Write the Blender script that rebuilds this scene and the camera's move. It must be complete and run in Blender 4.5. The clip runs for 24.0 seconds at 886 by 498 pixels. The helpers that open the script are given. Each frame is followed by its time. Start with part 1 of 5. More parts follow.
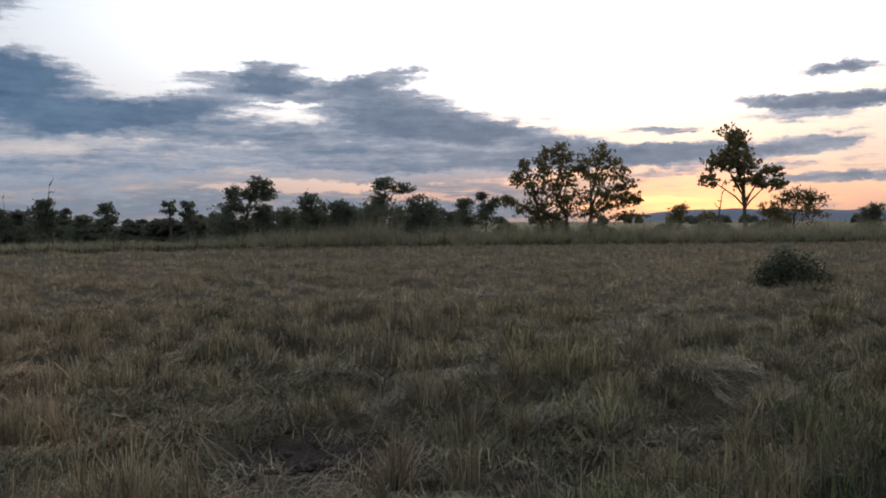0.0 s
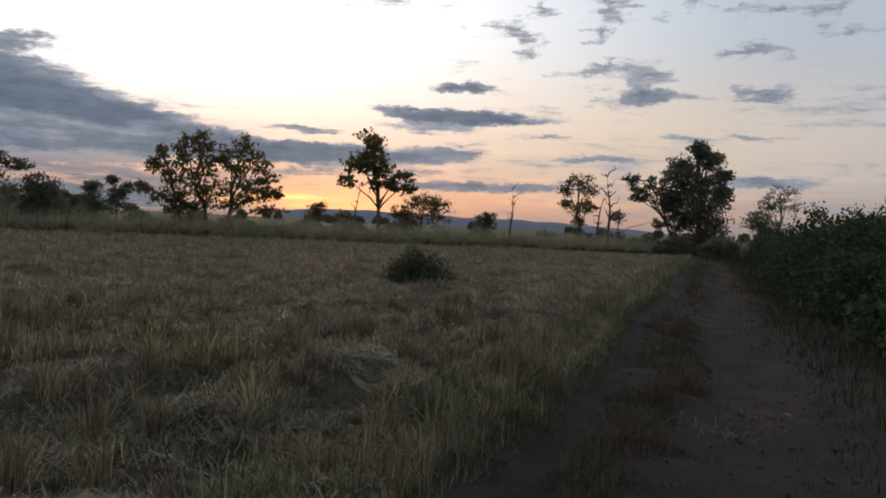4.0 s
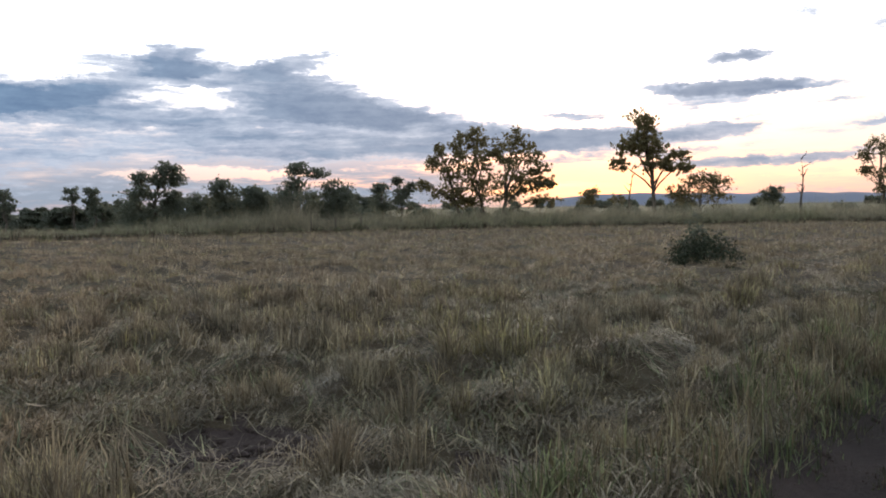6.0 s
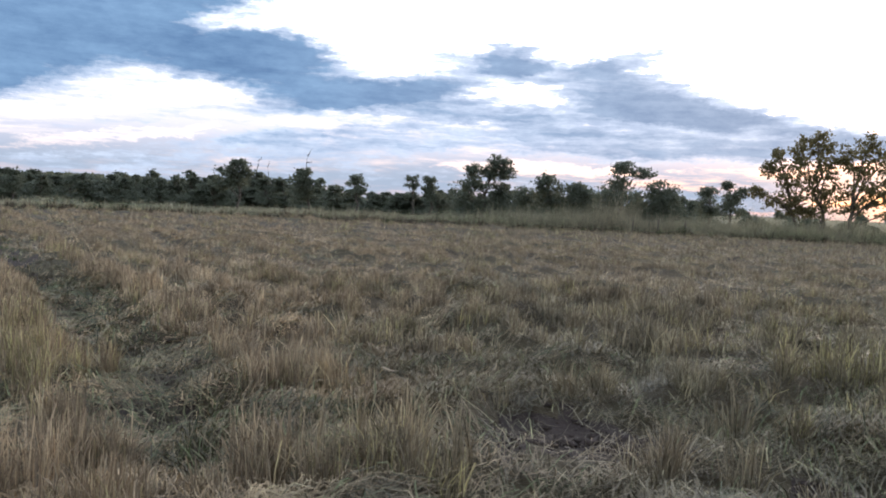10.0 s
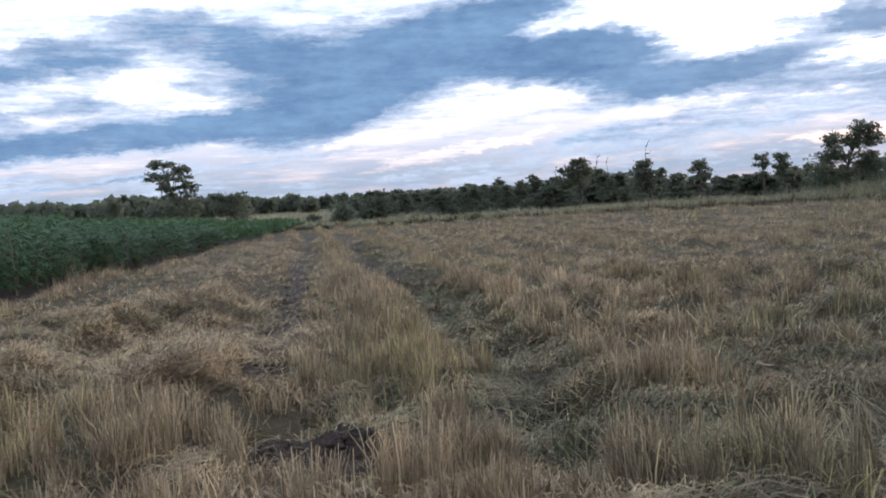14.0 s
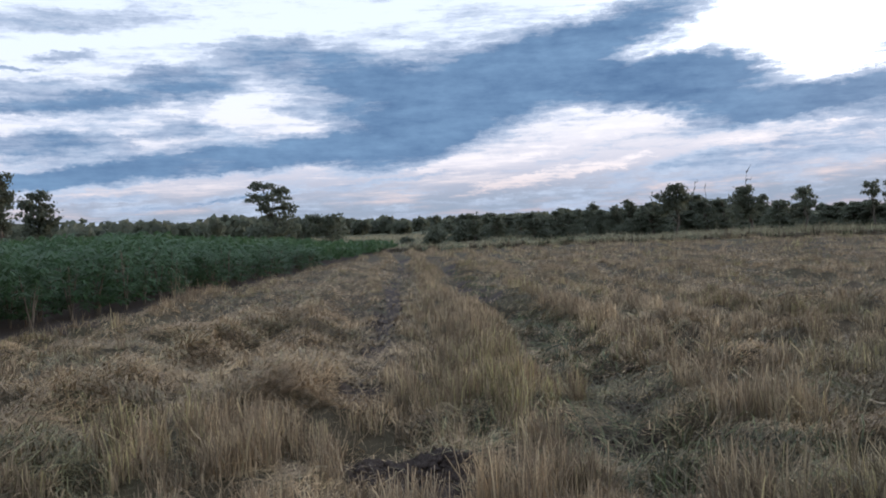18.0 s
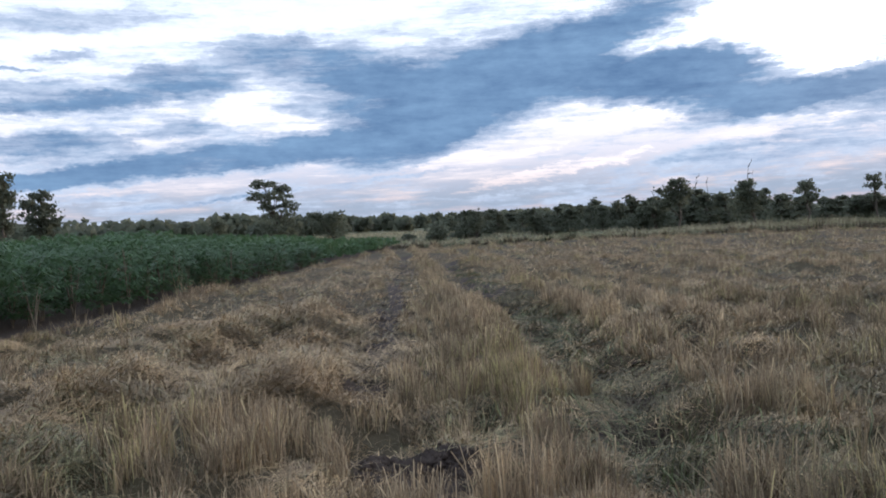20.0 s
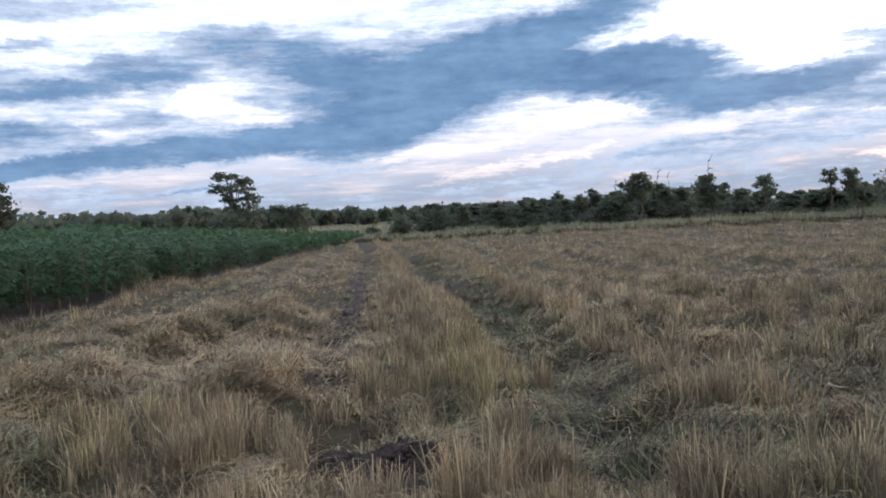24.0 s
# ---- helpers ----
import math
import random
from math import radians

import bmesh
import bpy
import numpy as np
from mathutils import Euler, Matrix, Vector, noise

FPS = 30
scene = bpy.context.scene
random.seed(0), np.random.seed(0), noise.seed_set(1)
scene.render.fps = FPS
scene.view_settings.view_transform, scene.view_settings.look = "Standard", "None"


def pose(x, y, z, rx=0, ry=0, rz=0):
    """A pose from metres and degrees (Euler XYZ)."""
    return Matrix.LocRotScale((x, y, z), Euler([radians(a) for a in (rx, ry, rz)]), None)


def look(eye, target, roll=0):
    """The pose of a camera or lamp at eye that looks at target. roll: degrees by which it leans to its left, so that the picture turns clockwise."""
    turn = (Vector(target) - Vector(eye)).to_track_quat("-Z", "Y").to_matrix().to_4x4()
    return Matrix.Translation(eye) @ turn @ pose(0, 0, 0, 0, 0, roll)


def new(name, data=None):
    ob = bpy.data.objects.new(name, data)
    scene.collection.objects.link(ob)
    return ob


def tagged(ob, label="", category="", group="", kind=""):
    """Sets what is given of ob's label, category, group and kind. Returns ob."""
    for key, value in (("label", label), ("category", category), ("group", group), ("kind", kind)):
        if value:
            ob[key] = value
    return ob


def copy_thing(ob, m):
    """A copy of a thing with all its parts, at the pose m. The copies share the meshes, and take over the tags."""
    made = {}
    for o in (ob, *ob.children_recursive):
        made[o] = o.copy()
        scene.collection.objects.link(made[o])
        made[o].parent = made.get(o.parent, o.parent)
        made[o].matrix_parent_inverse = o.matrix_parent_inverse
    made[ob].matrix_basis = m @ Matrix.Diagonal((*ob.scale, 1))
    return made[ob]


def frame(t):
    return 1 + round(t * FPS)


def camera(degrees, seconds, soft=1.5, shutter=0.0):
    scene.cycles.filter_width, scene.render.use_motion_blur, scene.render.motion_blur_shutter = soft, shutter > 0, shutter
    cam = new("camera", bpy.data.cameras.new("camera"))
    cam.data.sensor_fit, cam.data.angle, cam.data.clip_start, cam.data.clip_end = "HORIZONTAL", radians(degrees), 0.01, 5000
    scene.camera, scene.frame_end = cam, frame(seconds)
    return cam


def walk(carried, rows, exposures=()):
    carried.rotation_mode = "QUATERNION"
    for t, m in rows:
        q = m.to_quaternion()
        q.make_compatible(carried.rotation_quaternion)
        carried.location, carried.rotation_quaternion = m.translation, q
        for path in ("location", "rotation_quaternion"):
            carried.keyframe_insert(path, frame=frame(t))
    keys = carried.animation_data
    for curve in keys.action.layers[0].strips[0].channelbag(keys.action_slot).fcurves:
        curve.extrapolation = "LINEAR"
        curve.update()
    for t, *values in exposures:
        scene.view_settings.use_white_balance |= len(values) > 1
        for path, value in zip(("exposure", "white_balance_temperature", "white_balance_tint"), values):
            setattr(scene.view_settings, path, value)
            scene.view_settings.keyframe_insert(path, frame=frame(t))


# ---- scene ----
cam = camera(55.02, 24.0, 1.9)
ROWS = [
    (0.0, 0.260, -0.195, 1.575, 88.23, 0.44, -15.08),
    (0.5, 0.282, -0.215, 1.560, 88.52, -0.81, -23.60),
    (1.0, 0.291, -0.167, 1.537, 88.64, -1.43, -28.59),
    (1.5, 0.174, 0.011, 1.508, 88.65, -1.81, -33.36),
    (2.0, 0.180, 0.009, 1.508, 88.22, -1.79, -35.72),
    (2.5, 0.172, -0.010, 1.512, 88.25, -2.00, -37.75),
    (4.5, 0.203, -0.128, 1.510, 88.41, -2.88, -39.08),
    (5.0, 0.195, -0.070, 1.505, 88.01, -1.09, -32.72),
    (5.5, 0.182, 0.001, 1.492, 87.81, 0.17, -26.49),
    (6.0, 0.152, 0.033, 1.486, 87.23, 0.91, -20.89),
    (6.5, 0.143, 0.039, 1.487, 87.22, 1.45, -17.32),
    (7.0, 0.123, 0.046, 1.480, 86.53, 1.48, -15.48),
    (7.5, 0.103, 0.056, 1.473, 85.42, 0.76, -12.45),
    (8.0, 0.072, 0.041, 1.469, 85.44, 0.09, -9.62),
    (8.5, 0.052, 0.052, 1.471, 85.44, -0.27, -6.47),
    (9.0, 0.033, 0.044, 1.468, 85.44, -0.62, -3.25),
    (9.5, 0.013, 0.025, 1.472, 85.46, -1.82, -0.87),
    (10.0, -0.008, 0.009, 1.481, 86.77, -2.77, 0.43),
    (10.5, -0.037, 0.015, 1.482, 87.28, -3.29, 4.19),
    (12.5, -0.065, 0.048, 1.482, 87.51, -1.58, 10.89),
    (13.0, -0.076, 0.071, 1.482, 87.01, 1.75, 18.85),
    (13.5, -0.086, 0.053, 1.486, 86.63, 3.52, 21.60),
    (14.0, -0.097, 0.032, 1.492, 86.54, 3.26, 23.01),
    (14.5, -0.114, 0.021, 1.486, 86.67, 2.51, 24.61),
    (15.0, -0.125, 0.019, 1.486, 86.56, 1.37, 25.37),
    (15.5, -0.124, 0.019, 1.484, 86.52, 1.10, 25.66),
    (16.0, -0.121, 0.022, 1.493, 86.90, 1.68, 26.11),
    (16.5, -0.127, -0.004, 1.500, 87.83, 1.88, 27.08),
    (17.0, -0.126, -0.020, 1.504, 88.02, 1.74, 28.21),
    (17.5, -0.129, -0.023, 1.504, 88.39, 1.75, 29.13),
    (18.0, -0.121, -0.014, 1.503, 88.42, 2.43, 29.20),
    (18.5, -0.140, 0.009, 1.501, 88.44, 3.07, 29.25),
    (20.5, -0.151, 0.012, 1.490, 88.04, 2.90, 29.33),
    (21.0, -0.144, 0.013, 1.493, 87.89, 3.08, 29.44),
    (21.5, -0.139, 0.021, 1.492, 87.86, 3.05, 29.21),
    (22.0, -0.139, 0.026, 1.493, 87.69, 2.83, 28.20),
    (22.5, -0.139, 0.028, 1.493, 87.66, 2.60, 27.46),
    (23.0, -0.133, 0.030, 1.492, 87.67, 2.68, 27.21),
    (23.5, -0.122, 0.018, 1.495, 87.69, 2.90, 27.06),
    (24.0, -0.125, 0.019, 1.496, 87.64, 2.76, 26.90),
]
EXPOSURES = [(0.0, -0.64, 6200, 10), (1.0, -0.32, 6250, 10), (2.0, -0.8, 6300, 10), (4.5, -0.98, 6300, 10), (5.0, -0.57, 6300, 10), (6.0, 0.02, 6200, 10), (7.0, 0.42, 6100, 10),
             (8.0, 0.76, 6050, 10), (9.0, 0.7, 6050, 10), (10.0, 0.42, 5950, 10), (13.0, 0.22, 5900, 10), (14.0, 0.36, 5880, 10), (15.0, 0.46, 5880, 10), (16.0, 0.34, 5880, 10), (17.0, 0.08, 5880, 10), (18.0, 0.07, 5880, 10), (21.0, 0.3, 5880, 10), (24.0, 0.27, 5880, 10)]
walk(cam, [(t, pose(x, y, z, rx, ry, rz)) for t, x, y, z, rx, ry, rz in ROWS], EXPOSURES)

# ---------------------------------------------------------------- world and light
SUN_AZ, SUN_EL = -27.2, 1.6          # degrees left of +Y, and above the horizon


def toward(az, el, r=1.0):
    a, e = radians(az), radians(el)
    return Vector((-math.sin(a) * math.cos(e), math.cos(a) * math.cos(e), math.sin(e))) * r


class Graph:
    """Short hand for building node trees."""

    def __init__(self, tree):
        self.tree = tree
        tree.nodes.clear()

    def add(self, kind, ins=(), **props):
        n = self.tree.nodes.new(kind)
        for k, v in props.items():
            setattr(n, k, v)
        for k, v in (ins.items() if isinstance(ins, dict) else enumerate(ins)):
            if v is None:
                continue
            if hasattr(v, "is_output"):
                self.tree.links.new(v, n.inputs[k])
            else:
                n.inputs[k].default_value = v
        return n

    def math(self, op, a, b=0.0, c=0.0, clamp=False):
        return self.add("ShaderNodeMath", (a, b, c), operation=op, use_clamp=clamp).outputs[0]

    def vec(self, op, a, b=(0, 0, 0)):
        n = self.add("ShaderNodeVectorMath", (a, b), operation=op)
        return n.outputs["Value"] if op in ("LENGTH", "DOT_PRODUCT") else n.outputs[0]

    def mix(self, f, a, b, blend="MIX"):
        n = self.add("ShaderNodeMix", data_type="RGBA", blend_type=blend, clamp_factor=True)
        for i, v in ((0, f), (6, a), (7, b)):
            if hasattr(v, "is_output"):
                self.tree.links.new(v, n.inputs[i])
            else:
                n.inputs[i].default_value = v if i == 0 else (*v, 1)[:4]
        return n.outputs[2]

    def ramp(self, f, stops):
        n = self.add("ShaderNodeValToRGB", (f,))
        e = n.color_ramp.elements
        while len(e) < len(stops):
            e.new(0.5)
        for s, (p, c) in zip(e, stops):
            s.position, s.color = p, (*c, 1)
        return n.outputs[0]

    def smooth(self, v, lo, hi, a=0.0, b=1.0):
        return self.add("ShaderNodeMapRange", (v, lo, hi, a, b), interpolation_type="SMOOTHSTEP").outputs[0]

    def noise(self, v, scale, detail=4.0, rough=0.55, colour=False, dist=0.0):
        n = self.add("ShaderNodeTexNoise", {"Vector": v, "Scale": scale, "Detail": detail, "Roughness": rough, "Distortion": dist})
        return n.outputs[1 if colour else 0]


def make_world():
    w = bpy.data.worlds.new("dusk_sky")
    scene.world = w
    w.use_nodes = True
    g = Graph(w.node_tree)
    d = g.add("ShaderNodeTexCoord").outputs["Generated"]
    sep = g.add("ShaderNodeSeparateXYZ", (d,)).outputs
    az = g.math("MULTIPLY", g.math("ARCTAN2", g.math("MULTIPLY", sep[0], -1.0), sep[1]), 57.2958)
    el = g.math("MULTIPLY", g.math("ARCSINE", sep[2]), 57.2958)
    flat = g.add("ShaderNodeCombineXYZ", (az, el, 0.0)).outputs[0]
    # streaky break-up of the cloud outlines
    streak = g.vec("MULTIPLY", flat, (0.4, 1.0, 1.0))
    warp = g.noise(streak, 0.34, 7.0, 0.66, True)
    warp = g.vec("MULTIPLY", g.vec("SUBTRACT", warp, (0.5, 0.5, 0.5)), (4.2, 1.5, 0.0))
    ragged = g.noise(g.vec("MULTIPLY", flat, (0.5, 1.0, 1.0)), 1.7, 8.0, 0.66, True)
    ragged = g.vec("MULTIPLY", g.vec("SUBTRACT", ragged, (0.5, 0.5, 0.5)), (2.8, 1.05, 0.0))
    at = g.vec("ADD", g.vec("ADD", flat, warp), ragged)
    lines = g.vec("MULTIPLY", g.vec("ADD", flat, g.vec("MULTIPLY", warp, (0.4, 0.25, 0.0))), (0.10, 0.95, 1.0))
    fine = g.noise(lines, 0.85, 8.0, 0.66)
    puffs = g.noise(g.vec("MULTIPLY", at, (0.3, 0.75, 1.0)), 0.55, 6.0, 0.62)
    total = g.math("MULTIPLY_ADD", g.math("SUBTRACT", fine, 0.5), 1.6, -0.30)
    total = g.math("MULTIPLY_ADD", g.math("SUBTRACT", puffs, 0.5), 1.8, total)
    # thin bright breaks and trailing edges
    thread = g.noise(g.vec("MULTIPLY", g.vec("ADD", flat, g.vec("MULTIPLY", ragged, (0.5, 0.4, 0.0))), (0.17, 1.25, 1.0)), 1.9, 6.0, 0.7)
    total = g.math("MULTIPLY_ADD", g.math("SUBTRACT", thread, 0.52), 1.9, total)
    # flocks of small cloudlets high to the right of the sun
    flock = g.noise(g.vec("MULTIPLY", at, (0.42, 1.0, 1.0)), 0.8, 4.0, 0.55)
    m = g.add("ShaderNodeMapping", {"Vector": flat, "Location": (-52, 13.5, 0), "Scale": (22, 7.5, 1)}, vector_type="TEXTURE").outputs[0]
    m = g.smooth(g.vec("LENGTH", m), 1.0, 0.3, 0.0, 4.5)
    total = g.math("MULTIPLY_ADD", g.math("SUBTRACT", flock, 0.53), m, total)
    # each cloud adds its weight to the third number of one travelling vector
    at = g.add("ShaderNodeSeparateXYZ", (at,)).outputs
    at = g.add("ShaderNodeCombineXYZ", (at[0], at[1], total)).outputs[0]
    for caz, cel, rw, rh, turn, weight in CLOUDS():
        m = g.add("ShaderNodeMapping", {"Vector": at, "Location": (caz, cel, 0), "Rotation": (0, 0, radians(turn)), "Scale": (rw, rh, 1e5)},
                  vector_type="TEXTURE").outputs[0]
        s = g.smooth(g.vec("LENGTH", m), 1.3, 0.35, 0.0, weight)
        at = g.vec("ADD", at, g.add("ShaderNodeCombineXYZ", (0.0, 0.0, s)).outputs[0])
    total = g.add("ShaderNodeSeparateXYZ", (at,)).outputs[2]

    def glow(caz, cel, rw, rh):
        m = g.add("ShaderNodeMapping", {"Vector": flat, "Location": (caz, cel, 0), "Scale": (rw, rh, 1)}, vector_type="TEXTURE").outputs[0]
        return g.smooth(g.vec("LENGTH", m), 1.0, 0.0)

    # clear sky: twilight gradient, bright veil over the sun, warm glow at the horizon
    sky = g.add("ShaderNodeTexSky", sky_type="NISHITA", sun_disc=False, sun_elevation=radians(SUN_EL), sun_rotation=radians(-SUN_AZ),
                air_density=1.0, dust_density=2.0)
    clear = g.ramp(g.math("DIVIDE", el, 40.0, clamp=True), SKY_STOPS)
    for caz, cel, rw, rh, colour in GLOWS():
        clear = g.mix(glow(caz, cel, rw, rh), clear, colour, "ADD")
    clear = g.mix(0.06, clear, sky.outputs[0], "ADD")
    # lavender haze bands low down, thicker away from the sun
    haze = g.math("MULTIPLY", g.smooth(el, 8.0, 1.0), g.smooth(az, -36.0, -18.0, 0.3, 1.0))
    haze = g.math("MULTIPLY", haze, g.smooth(total, -1.1, -0.5))
    clear = g.mix(g.math("MULTIPLY", haze, g.smooth(fine, 0.30, 0.52)), clear, g.mix(g.smooth(el, 1.2, 4.5), HAZE_LOW, HAZE_HIGH))
    near_sun = glow(-32.0, 6.0, 50.0, 40.0)
    warm = glow(SUN_AZ - 6, 0.5, 44.0, 6.0)
    thin = g.mix(near_sun, THIN_FAR, THIN_SUN)
    thin = g.mix(g.math("MULTIPLY", warm, 0.6), thin, (0.72, 0.48, 0.38))
    dark = g.mix(near_sun, CORE_FAR, CORE_SUN)
    body = g.mix(g.smooth(total, 0.15, 1.25), thin, dark)
    mottle = g.math("ADD", g.math("MULTIPLY", puffs, 0.35), g.math("MULTIPLY", g.noise(streak, 1.5, 6.0, 0.6), 0.3))
    mottle = g.math("MULTIPLY_ADD", fine, 0.35, mottle)
    body = g.mix(1.0, body, g.ramp(mottle, [(0.38, (0.70, 0.74, 0.80)), (0.62, (1.34, 1.28, 1.2))]), "MULTIPLY")
    col = g.mix(g.smooth(total, -0.32, 0.42), clear, body)
    back = g.add("ShaderNodeBackground", {"Color": col, "Strength": 1.0})
    g.add("ShaderNodeOutputWorld", (back.outputs[0],))


SKY_STOPS = [(0.0, (0.50, 0.42, 0.44)), (0.05, (0.74, 0.64, 0.64)), (0.10, (0.93, 0.85, 0.86)), (0.3, (0.86, 0.89, 0.97)), (0.6, (0.82, 0.88, 0.98)), (1.0, (0.70, 0.78, 0.90))]
THIN_FAR, THIN_SUN = (0.50, 0.56, 0.67), (0.66, 0.69, 0.78)
CORE_FAR, CORE_SUN = (0.165, 0.265, 0.41), (0.35, 0.39, 0.48)
HAZE_LOW, HAZE_HIGH = (0.36, 0.405, 0.48), (0.53, 0.54, 0.63)


def GLOWS():
    yield SUN_AZ - 2, 1.0, 13, 2.6, (1.9, 0.8, 0.08)
    yield SUN_AZ - 9, 1.2, 34, 3.6, (0.75, 0.26, 0.02)
    yield -20, 14.0, 44, 13, (1.7, 1.7, 1.62)
    yield -24.5, 1.2, 7, 1.7, (1.6, 0.65, 0.12)
    yield -50, 6.0, 26, 7.5, (0.34, 0.20, -0.03)
    yield -60, 15.0, 28, 9, (-0.04, 0.06, 0.10)


def CLOUDS():
    yield -16.1, 4.1, 16.4, 1.1, -0, 0.95
    yield -11.8, 5.8, 12.2, 1.2, -4, 0.9
    yield -27.1, 4.3, 9.9, 0.6, -2, 0.6
    yield -10.0, 2.5, 3.4, 0.3, -3, -0.6
    yield -22.4, 3.1, 7.6, 0.3, -3, -0.5
    yield -0.2, 7.9, 7.6, 1.0, -2, 0.6
    yield -3.8, 10.1, 3.0, 0.9, -1, 0.9
    yield -4.9, 9.1, 6.9, 0.9, 2, 0.6
    yield -11.6, 7.7, 5.5, 1.7, 0, 1.0
    yield -10.8, 9.6, 3.4, 0.6, -12, 0.8
    yield -18.0, 5.8, 8.0, 0.9, 6, 0.9
    yield -23.6, 5.3, 4.6, 0.5, 4, 0.5
    yield -30.2, 4.4, 8.0, 0.8, 2, 0.9
    yield -38.3, 4.8, 4.2, 0.7, -4, 1.0
    yield -38.9, 7.3, 6.1, 0.5, 2, 1.0
    yield -40.1, 9.2, 2.3, 0.3, -1, 0.9
    yield -29.8, 5.9, 3.2, 0.3, 2, 0.8
    yield -8.2, 3.6, 11.4, 0.5, 0, 0.3
    yield -33.3, 3.3, 7.6, 0.3, -2, 0.6
    yield -4.4, 2.4, 6.9, 0.4, 0, -0.9
    yield -4.5, 7.8, 2.7, 0.2, -1, -0.6
    yield -12.0, 13.1, 22.8, 2.3, -0, -0.7
    yield -28.7, 9.9, 11.4, 3.4, 3, -0.6
    yield -40.0, 7.4, 7.2, 0.5, 3, 1.0
    yield -46.1, 12.1, 3.8, 0.9, -13, 0.45
    yield -52.4, 8.8, 4.9, 0.5, -3, 0.8
    yield -39.9, 9.4, 2.3, 0.3, 0, 0.8
    yield -49.3, 10.3, 3.0, 0.3, 2, 0.45
    yield -40.8, 2.7, 8.4, 0.4, -1, 1.0
    yield -48.7, 4.6, 2.9, 0.3, -2, 0.8
    yield -58.8, 9.2, 2.3, 0.5, 3, 0.8
    yield -54.8, 6.4, 2.3, 0.2, 1, 0.7
    yield -59.0, 3.6, 3.4, 0.4, 1, 1.0
    yield -32.7, 11.8, 2.3, 0.3, -1, 0.6
    yield -59.2, 6.5, 2.3, 0.2, 2, 0.7
    yield -36.2, 8.2, 2.3, 0.2, -1, 0.6
    yield -38.1, 6.6, 3.8, 0.4, -0, 0.6
    yield -46.2, 6.1, 2.7, 0.2, 0, 0.5
    yield -4.2, 9.1, 2.5, 0.5, -2, 0.9
    yield -13.2, 6.9, 6.9, 1.1, 4, 0.5
    yield 29.1, 8.8, 11.1, 3.2, -11, 1.15
    yield 27.7, 7.3, 8.6, 2.6, -13, 0.90
    yield 37.3, 10.8, 8.1, 1.8, 11, 1.00
    yield 21.5, 11.1, 8.1, 1.9, -17, 1.00
    yield 16.3, 12.4, 6.8, 1.4, -15, 0.90
    yield 14.3, 9.0, 6.8, 1.8, -7, 0.90
    yield 10.5, 9.3, 4.7, 1.1, 1, 0.70
    yield 8.9, 6.3, 6.4, 0.9, -6, 0.75
    yield 4.4, 7.1, 6.0, 0.8, -9, 0.70
    yield 31.2, 5.2, 5.2, 1.5, -15, 0.80
    yield 45.6, 9.9, 4.0, 1.1, 1, 1.00
    yield 52.7, 8.4, 7.3, 0.6, -5, 0.95
    yield 54.2, 9.3, 3.8, 0.6, -3, 0.40
    yield 53.8, 5.9, 5.2, 0.8, -3, 0.90
    yield 44.2, 4.8, 12.8, 1.2, -5, 1.05
    yield 53.0, 4.0, 7.3, 0.6, -6, 0.80
    yield 37.6, 5.1, 5.5, 0.9, -8, 0.60
    yield 52.9, 11.2, 2.1, 0.4, -3, 0.80
    yield 55.4, 10.3, 1.7, 0.2, -3, 0.70
    yield 51.1, 13.5, 8.1, 1.0, -3, 0.55
    yield 46.5, 7.0, 2.6, 0.8, -3, 0.45
    yield 52.1, 2.6, 6.8, 0.4, -5, 0.55
    yield 40.7, 2.5, 8.1, 0.2, -5, 0.50
    yield 46.5, 2.1, 7.3, 0.4, -5, 0.40
    yield 32.5, 3.1, 5.2, 0.2, -6, 0.50
    yield 7.7, 3.5, 10.2, 1.8, -7, 0.30
    yield 3.9, 4.7, 5.2, 0.6, -9, 0.35
    yield 17.5, 1.4, 13.9, 0.9, -6, 0.25
    yield 41.8, 8.7, 2.3, 0.4, -3, -0.36
    yield 39.7, 7.2, 5.3, 0.8, 5, -0.54
    yield 49.2, 7.1, 2.3, 0.5, -3, -0.30
    yield 52.5, 12.0, 8.4, 0.5, -3, -0.48
    yield 45.4, 13.2, 4.2, 0.8, -3, -0.36
    yield 19.9, 5.3, 8.7, 0.6, -14, -0.78
    yield 21.1, 3.1, 9.9, 0.6, -9, -0.84
    yield 34.7, 3.1, 6.1, 0.3, -7, -0.42
    yield 47.1, 3.4, 6.5, 0.3, -6, -0.42
    yield 14.3, 10.4, 4.6, 0.5, -17, -0.54
    yield 5.8, 10.6, 7.6, 1.7, -9, -0.78
    yield 3.7, 8.5, 3.4, 0.3, -9, -0.30
    yield 37.1, 13.5, 7.6, 0.7, -7, -0.48
    yield 54.7, 7.1, 3.4, 0.5, -3, -0.24
    yield 14.8, 8.5, 7.6, 1.7, 4, 1.10
    yield 15.6, 9.7, 6.1, 1.0, 4, 0.70
    yield 4.5, 6.6, 11.2, 1.2, 3, 1.00
    yield 8.1, 3.5, 9.2, 0.8, 0, 0.40
    yield 34.0, 7.0, 40.0, 9.0, 0, 0.22
    yield 50.0, 7.0, 14.0, 3.5, 0, 0.25


make_world()
sun = new("sun", bpy.data.lights.new("sun", "SUN"))
sun.data.energy, sun.data.angle, sun.data.color = 1.7, radians(14), (1.0, 0.72, 0.45)
sun.matrix_world = look(toward(SUN_AZ, SUN_EL + 2, 100), (0, 0, 0))

# ---------------------------------------------------------------- materials


def material(name):
    m = bpy.data.materials.new(name)
    m.use_nodes = True
    return m, Graph(m.node_tree)


